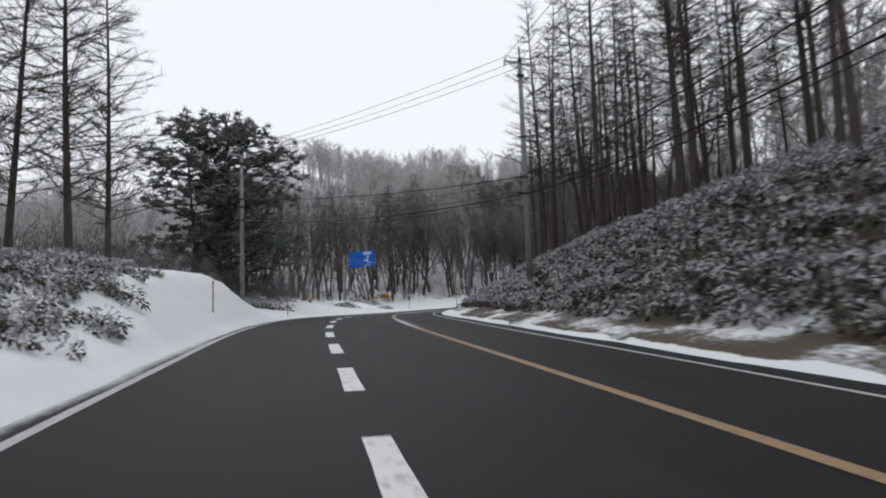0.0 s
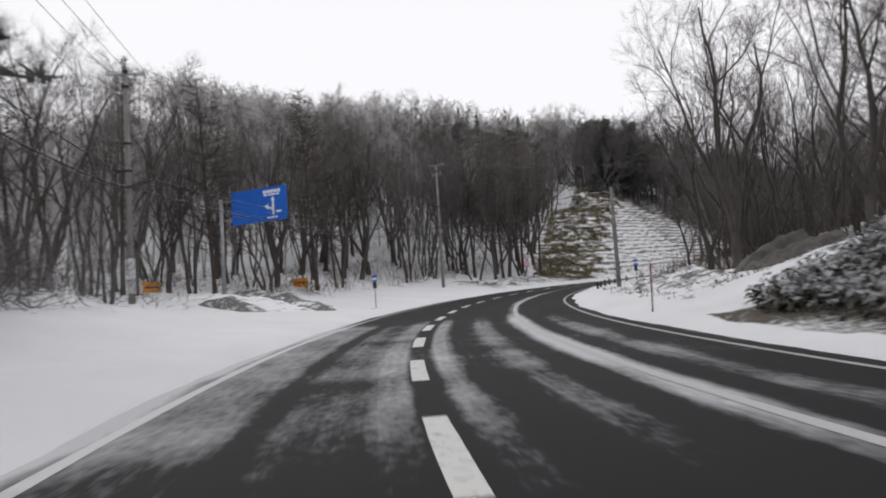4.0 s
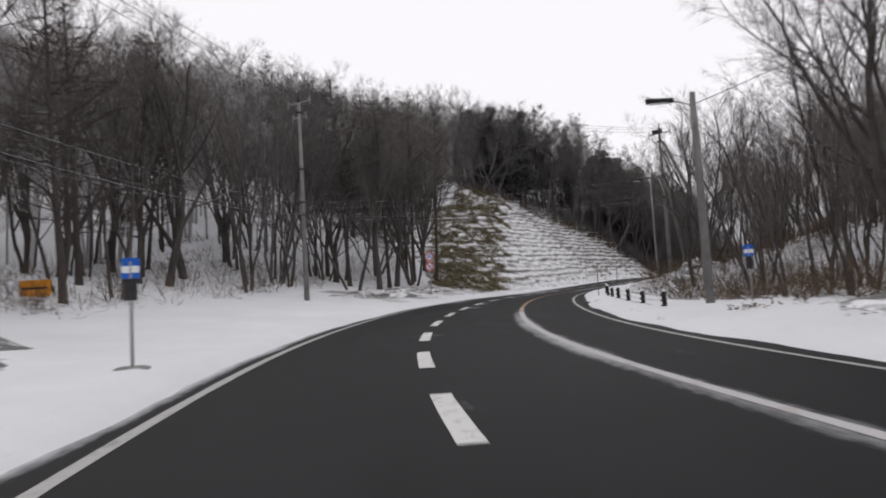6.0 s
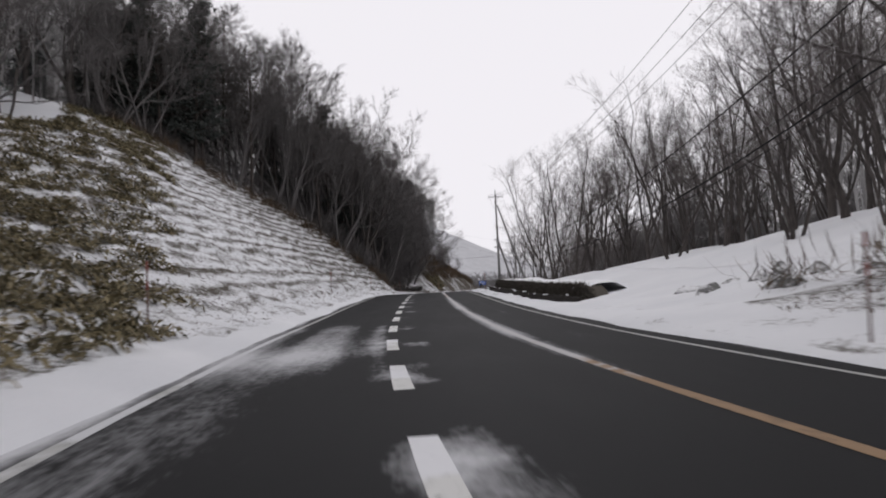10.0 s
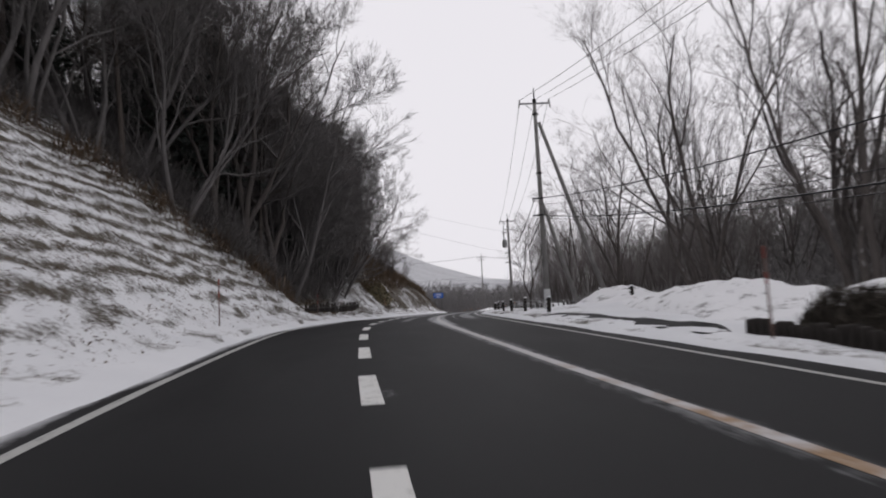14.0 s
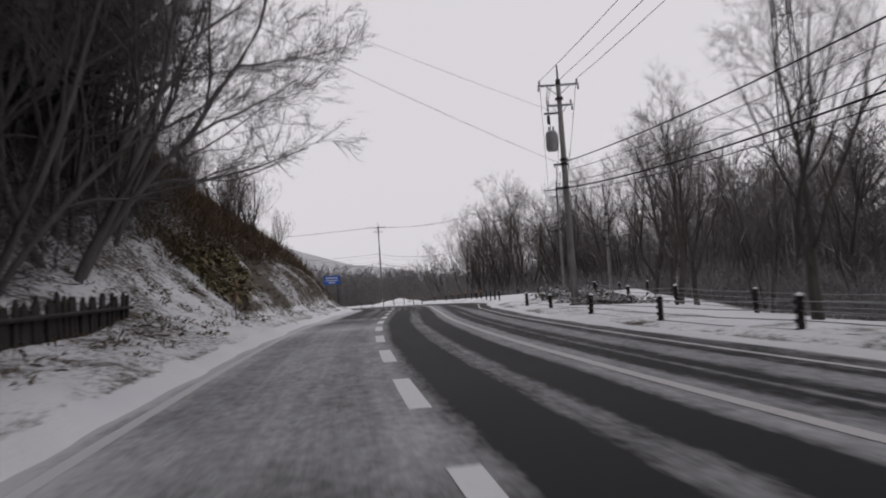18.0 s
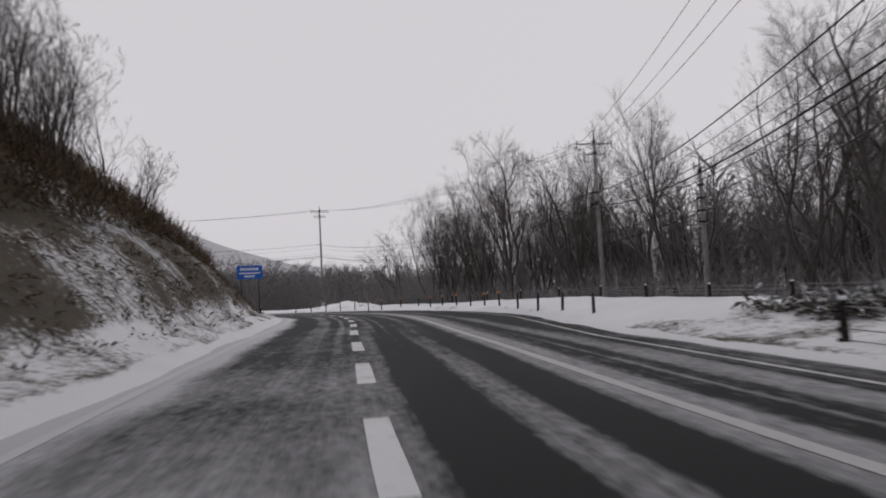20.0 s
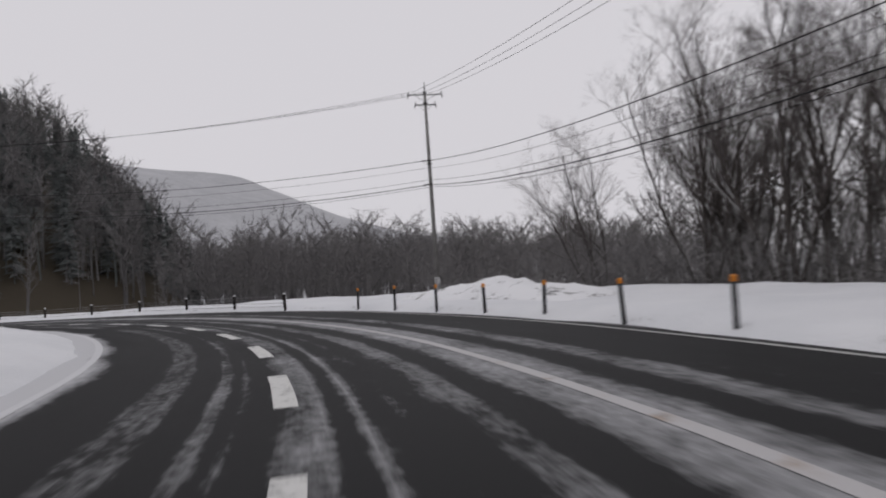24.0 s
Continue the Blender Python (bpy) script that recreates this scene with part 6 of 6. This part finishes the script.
leaf_field("bamboo_grass_pines", "brown bamboo grass below the pines", "undergrowth", 503, spots(63, 40, 60, -15, -7.0, 150, 0.6, 1.2), 90, 0.25, 1.0, M_SASA, 0.5, 0.18, 0.85)
leaf_field("pine_underwood", "dark brown brushwood under the pines", "undergrowth", 516, spots(79, 34, 78, -24, -10.0, 900, 0.8, 1.6), 44, 1.1, 2.2, M_THICK, -0.3, 0.014, 1.3)


def edge_strip(s, d):
    """A belt that climbs the near edge of the cut slope."""
    u = (s - 148.5) / 50
    mid = -5.0 - 17.8 * u
    return (d < mid + 1.2 * np.sin(s * 0.9)) & (d > mid - 10.5 + 5 * np.abs(u - 0.5))


leaf_field("bamboo_grass_slope", "green-brown bamboo grass with snow along the slope's edge", "undergrowth", 504,
           spots(64, 141, 199, -33, -5.2, 3500, 0.38, 0.75, edge_strip), 64, 0.3, 0.75, M_SASA2, 0.7, 0.15, 0.8)
leaf_field("bamboo_grass_foot", "green-brown bamboo grass at the foot of the bank", "undergrowth", 505, spots(65, 266, 273, -8.6, -6.2, 60, 0.4, 0.7), 60, 0.42, 0.9, M_SASA2, 0.7, 0.16)
leaf_field("bamboo_grass_pole", "snow-dusted bamboo grass round the transformer pole", "undergrowth", 506, spots(66, 268, 278, 8.6, 12, 60, 0.4, 0.7), 50, 0.38, 0.9, M_SASA, 0.6, 0.16)
leaf_field("dry_brush", "dry brown brush along the top of the bank", "undergrowth", 507, spots(67, 264, 310, -18, -7.6, 2000, 0.3, 0.8), 34, 0.6, 1.3, M_DRY, -0.5, 0.03, 1.2)
leaf_field("edge_brush", "reddish-brown brush between the bare slope and the wood", "undergrowth", 512,
           spots(75, 197, 234, -28, -6.5, 1700, 0.3, 0.8, lambda s, d: np.abs(d + 26.0 - np.clip(s - 198.5, 0, 33) * 0.6) < 1.5), 30, 0.7, 1.2, M_DRY, -0.4, 0.03, 1.2)
leaf_field("slope_tufts", "tufts of dead grass sticking out of the snowy slope", "undergrowth", 508, spots(68, 150, 232, -24, -4.6, 11000, 0.05, 0.2), 10, 0.13, 0.6, M_DRY, 0.5, 0.12)
leaf_field("verge_tufts", "dead stalks sticking out of the verge snow", "undergrowth", 509,
           np.vstack([spots(69, 232, 318, -9, -4.7, 1500, 0.06, 0.28), spots(70, 72, 98, 8, 14, 160, 0.1, 0.35), spots(71, 122, 148, 8.5, 15, 260, 0.1, 0.4), spots(72, 124, 147, -11, -6, 260, 0.1, 0.35)]),
           16, 0.26, 0.7, M_DRY, 0.4, 0.08)
leaf_field("thicket_floor", "dark tangle of twigs under the overhanging trees", "undergrowth", 510, spots(73, 226, 268, -24, -8.6, 2600, 0.6, 1.3), 40, 1.1, 2.4, M_THICK, -0.2, 0.016, 1.3)
leaf_field("wood_floor_brush", "thin bare undergrowth among the trunks", "undergrowth", 511, spots(74, 100, 150, -30, -13.5, 420, 0.3, 0.8), 18, 0.9, 1.3, M_DRY, -0.4, 0.018, 1.2)


leaf_field("upper_underwood", "dark brushwood where the wood begins above the bamboo grass", "undergrowth", 518,
           spots(82, 150, 200, -46, -14, 2600, 0.7, 1.5, lambda s, d: (d < -17.5 - 19.7 * (s - 148.5) / 50) & (d > -30 - 19.7 * (s - 148.5) / 50)), 40, 1.1, 2.2, M_THICK, -0.3, 0.016, 1.3)
leaf_field("ditch_brush", "thin brown brush among the trees beyond the guard fence", "undergrowth", 517, spots(80, 98, 152, 10.0, 30, 700, 0.3, 0.8), 20, 0.9, 1.4, M_DRY, -0.4, 0.02, 1.2)
leaf_field("slope_understorey", "bare brown brushwood along the foot of the wood", "undergrowth", 513,
           spots(76, 197, 246, -34, -8.0, 2600, 0.6, 1.3, lambda s, d: np.abs(d + 31.0 - np.clip(s - 198.5, 0, 33) * 0.6) < 4.0), 40, 0.9, 1.6, M_THICK, -0.3, 0.016, 1.3)
# brushwood in the lightened twig colour that stands in for haze
leaf_field("mound_underwood", "bare haze-grey brushwood behind the snow mound", "undergrowth", 514, spots(77, -12, 80, -34, -13.5, 1500, 0.6, 1.2), 36, 1.0, 1.7, M_HAZETWIG, -0.3, 0.014, 1.3)


leaf_field("valley_underwood", "bare haze-grey brushwood under the valley trees", "undergrowth", 515, spots(78, 206, 356, 20, 46, 4200, 0.8, 1.6), 36, 1.2, 2.2, M_HAZEVALLEY, -0.3, 0.014, 1.3)


def low_hedge():
    """The clipped dark hedge with log edging along its foot."""
    rng = bent(81)
    t = thing("hedge", pose(*on_road(181, 8.2)), "long dark leafless hedge topped with snow behind log edging", "hedge")
    o = on_road(181, 8.2)

    def line(q):
        return 7.55 + 0.9 * np.clip((172 - q) / 7, 0, 1.2)

    def end(q):
        return np.clip((q - 164.2) / 1.2, 0, 1) ** 0.5 * np.clip((197.3 - q) / 1.0, 0, 1) ** 0.5

    ss = np.arange(164.3, 197.3, 0.4)
    dd = np.linspace(0, 1, 8)
    SS, DD = np.meshgrid(ss, dd, indexing="ij")
    up = (0.86 * end(SS) * np.clip(DD / 0.22, 0, 1) ** 0.6 + 0.07 * waves(SS, DD * 3, 1.3, 82)) * np.clip((1 - DD) / 0.1, 0, 1) ** 0.5
    part("hedge_core", mesh_from("hedge_core", on_road(SS.ravel(), (line(SS) + 0.08 + DD * 1.2).ravel(), up.ravel()) - o, sheet(len(ss), 8), M_HEDGE, True), t, "dense dark inside of the hedge")
    n = 52000
    q = rng.uniform(164.3, 197.2, n)
    hh = rng.uniform(0.0, 1.0, n)
    d = line(q) + 0.02 + 0.22 * hh + np.abs(rng.normal(size=n)) * 0.12
    p = on_road(q, d) - o
    p[:, 2] += hh * 0.94 * end(q)
    e = p + rng.normal(size=(n, 3)) * [0.07, 0.07, 0.1] + [0, 0, 0.03]
    v, f = blades(p, e, np.full(n, 0.016), rng)
    part("brushwood", mesh_from("twigs", v, f, M_HEDGE), t, "dark tangled hedge twigs")
    ss = np.arange(165.2, 196.6, 0.35)
    dd = np.linspace(0.3, 2.4, 10)
    SS, DD = np.meshgrid(ss, dd, indexing="ij")
    ragged = 0.16 * waves(SS, SS * 0, 1.2, 84)
    up = 0.9 + 0.16 * np.clip((DD - 0.4) / 0.5, 0, 1) - 0.22 * (DD < 0.35) + 0.08 * waves(SS, DD, 1.1, 83) - 0.5 * np.clip((DD - 1.6) / 0.8, 0, 1)
    part("snow_top", mesh_from("snow_top", on_road(SS.ravel(), (line(SS) + DD + ragged).ravel(), (up * end(SS)).ravel()) - o, sheet(len(ss), 10), M_SNOWCAP, True), t, "uneven snow lying on the hedge")
    me = Build().tube([(0, 0, -0.3), (0, 0, 0.27), (0, 0, 0.3)], [0.11, 0.105, 0.07], 9).mesh("log", M_WOOD, True)
    cap = Build().tube([(0, 0, 0.29), (0, 0, 0.33), (0, 0, 0.35)], [0.09, 0.07, 0.02], 8).mesh("snow_cap", M_SNOWCAP, True)
    for k, x in enumerate(np.arange(164.6, 198.0, 0.24)):
        w = on_road(x, line(x) - 0.22) - o
        st = part("log", me, t, "", pose(w[0], w[1], w[2] + 0.1 + rng.uniform(-0.06, 0.04), rng.normal() * 2, rng.normal() * 2, 0))
        if rng.random() < 0.1:
            part("snow_cap", cap, st)


low_hedge()


# ================= heaps of ploughed snow, rocks =================


def heap(s, d, length, wide, high, seed, label, mat, name="snow_mound", rough=0.35, turn=0.0):
    """A lumpy heap lying on the ground."""
    n, m = 40, 20
    u, v = np.meshgrid(np.linspace(-1, 1, n), np.linspace(-1, 1, m), indexing="ij")
    c = on_road(s, d)
    a = radians(heading(s) + turn)
    x = u * length / 2
    y = v * wide / 2
    X = c[0] - math.sin(a) * x + math.cos(a) * y
    Y = c[1] + math.cos(a) * x + math.sin(a) * y
    prof = np.clip(1 - u**2, 0, 1) ** 0.7 * np.clip(1 - v**2, 0, 1) ** 0.7
    z = prof * high * (1 + rough * waves(X, Y, 1.1, seed) + 0.5 * rough * waves(X, Y, 0.4, seed + 5))
    Z = land(X.ravel(), Y.ravel()).reshape(n, m) + z - 0.1
    return tagged(part(name, mesh_from(name, np.stack([X, Y, Z], -1).reshape(-1, 3), sheet(n, m), mat, True)), label, "snow heap" if "snow" in name else "rock")


def dirty(name, bare_lo):
    m = Mat(name, 0.8, spec=0.2)
    n1, n2 = m.noise(1.1, 5.0, 0.65, stretch=(1, 1, 2.2)), m.noise(9.0, 4.0, 0.6)
    f = m.math("ADD", m.math("MULTIPLY", n1, 0.75), m.math("MULTIPLY", n2, 0.25))
    m.color(m.mix(m.ramp(f, (bare_lo, 0.0), (bare_lo + 0.1, 1.0)), m.mix(n2, (0.06, 0.06, 0.058), (0.22, 0.22, 0.215)), (0.78, 0.785, 0.8)))
    m.bump(f, 0.6, 0.1)
    return m.m


M_HEAP, M_HEAPD = dirty("ploughed_snow", 0.36), dirty("grimy_ploughed_snow", 0.47)
M_SLUSH = dirty("frozen_grey_slush", 0.5)
for q, r, n, k in ((98.4, -14.6, 14.5, 1), (95.0, -12.9, 14.0, 2), (90.6, -13.4, 7.0, 15)):
    heap(q, r, n, 1.8, 0.75, k, "long grey ridge of frozen slush at the junction", M_SLUSH, turn=53)
heap(94.5, -14.6, 15, 7.0, 0.6, 16, "smooth bank of snow under grey slush ridges", M_HEAP, turn=53)
heap(78, -16, 14, 6, 0.9, 14, "smooth bank of snow at the junction", M_HEAP, turn=30)
heap(208, 12.0, 15, 5, 0.75, 3, "heap of ploughed snow beside the side road", M_HEAP, turn=-8)
heap(219, 11.5, 7, 3.5, 0.6, 13, "low heap of ploughed snow beside the pole", M_HEAP)
rng = bent(88)
for k in range(11):
    heap(150.5 + 0.75 * k + rng.uniform(-0.4, 0.4), rng.uniform(10.6, 13.4), rng.uniform(0.7, 1.9), rng.uniform(0.6, 1.3), rng.uniform(0.2, 0.5), 100 + k, "grimy lump of ploughed snow on the verge", M_HEAPD, rough=0.8, turn=rng.uniform(-40, 40))
heap(341, 10.8, 13, 3.5, 0.75, 5, "heap of ploughed snow on the outer bend", M_HEAP)
heap(88, 10.5, 14, 3.5, 0.6, 6, "grimy bank of ploughed snow", M_HEAPD, rough=0.7)
heap(130, -7.6, 9, 3.0, 0.45, 7, "grimy snow bank behind the round signs", M_HEAPD, rough=0.6)
heap(76, 12.5, 5, 3.5, 0.8, 8, "dark snow-dusted rocks under the trees", M_ROCK, "rock", 0.9)
heap(136, 13.5, 5, 3.0, 0.6, 9, "dark snow-dusted rocks on the bank", M_SLUSH, "rock", 0.9)
heap(128, 12.5, 3.0, 2.0, 0.5, 10, "dark snow-dusted rocks on the bank", M_SLUSH, "rock", 0.9)

# the mouth of a side road
ss, dd = np.meshgrid(np.linspace(197.5, 216, 30), np.linspace(0, 1, 8), indexing="ij")
d0, d1 = 6.75 + 0 * ss, 6.8 + 1.3 * np.clip((ss - 197.5) / 3, 0, 1) * np.clip((216 - ss) / 7, 0, 1)
side_d = d0 + (d1 - d0) * dd
side_up = rise(ss.ravel(), side_d.ravel()) + 0.075
side_me = mesh_from("side_road", on_road(ss.ravel(), side_d.ravel(), side_up), sheet(30, 8), M_ROAD, True)
set_attr(side_me, "snow", 0.12 + 0.35 * np.clip(waves(ss.ravel(), side_d.ravel(), 2.0, 95), 0, 1))
tagged(part("side_road", side_me), "wet asphalt mouth of a side road between snow heaps", "road", kind="structure")


# a lattice mast behind the valley trees
def lattice_mast(x, y, z0, h):
    t = thing("lattice_mast", pose(x, y, z0, 0, 0, 25), "grey steel lattice radio mast with panel antennas", "radio mast")
    half = lambda z: 1.25 - 0.75 * z / h
    corners = ((-1, -1), (1, -1), (1, 1), (-1, 1))
    for cx, cy in corners:
        part("leg", Build().tube([(cx * half(0), cy * half(0), -0.5), (cx * half(h), cy * half(h), h)], [0.07, 0.045], 6).mesh("leg", M_STEEL), t)
    b = Build()
    n = 16
    for k in range(n):
        za, zb = h * k / n, h * (k + 1) / n
        for (ax, ay), (bx, by) in zip(corners, corners[1:] + corners[:1]):
            b.tube([(ax * half(za), ay * half(za), za), (bx * half(zb), by * half(zb), zb)], 0.03, 4)
            b.tube([(bx * half(za), by * half(za), za), (ax * half(zb), ay * half(zb), zb)], 0.03, 4)
            b.tube([(ax * half(za), ay * half(za), za), (bx * half(za), by * half(za), za)], 0.03, 4)
    part("bracing", b.mesh("bracing", M_STEEL), t)
    for z in (h - 5.6, h - 3.2):
        part("ring", Build().tube([(0.8 * math.cos(0.5236 * k), 0.8 * math.sin(0.5236 * k), z) for k in range(13)], 0.04, 5).mesh("ring", M_STEEL), t)
    for k in range(4):
        a = 2 * math.pi * k / 4 + 0.4
        b = Build().box(-0.13, -0.07, h - 5.8, 0.13, 0.07, h - 3.0, 0.02)
        part("antenna", b.mesh("antenna", M_STEELP), t, "pale panel antenna", pose(math.cos(a) * 0.88, math.sin(a) * 0.88, 0, 0, 0, math.degrees(a) + 90))
    for sx in (-0.5, 0.4):
        part("rod", Build().tube([(sx, 0, h - 0.5), (sx, 0, h + 2.2)], 0.035, 6).mesh("rod", M_STEEL), t)


lattice_mast(118.9, 223.2, 4.0, 32.5)
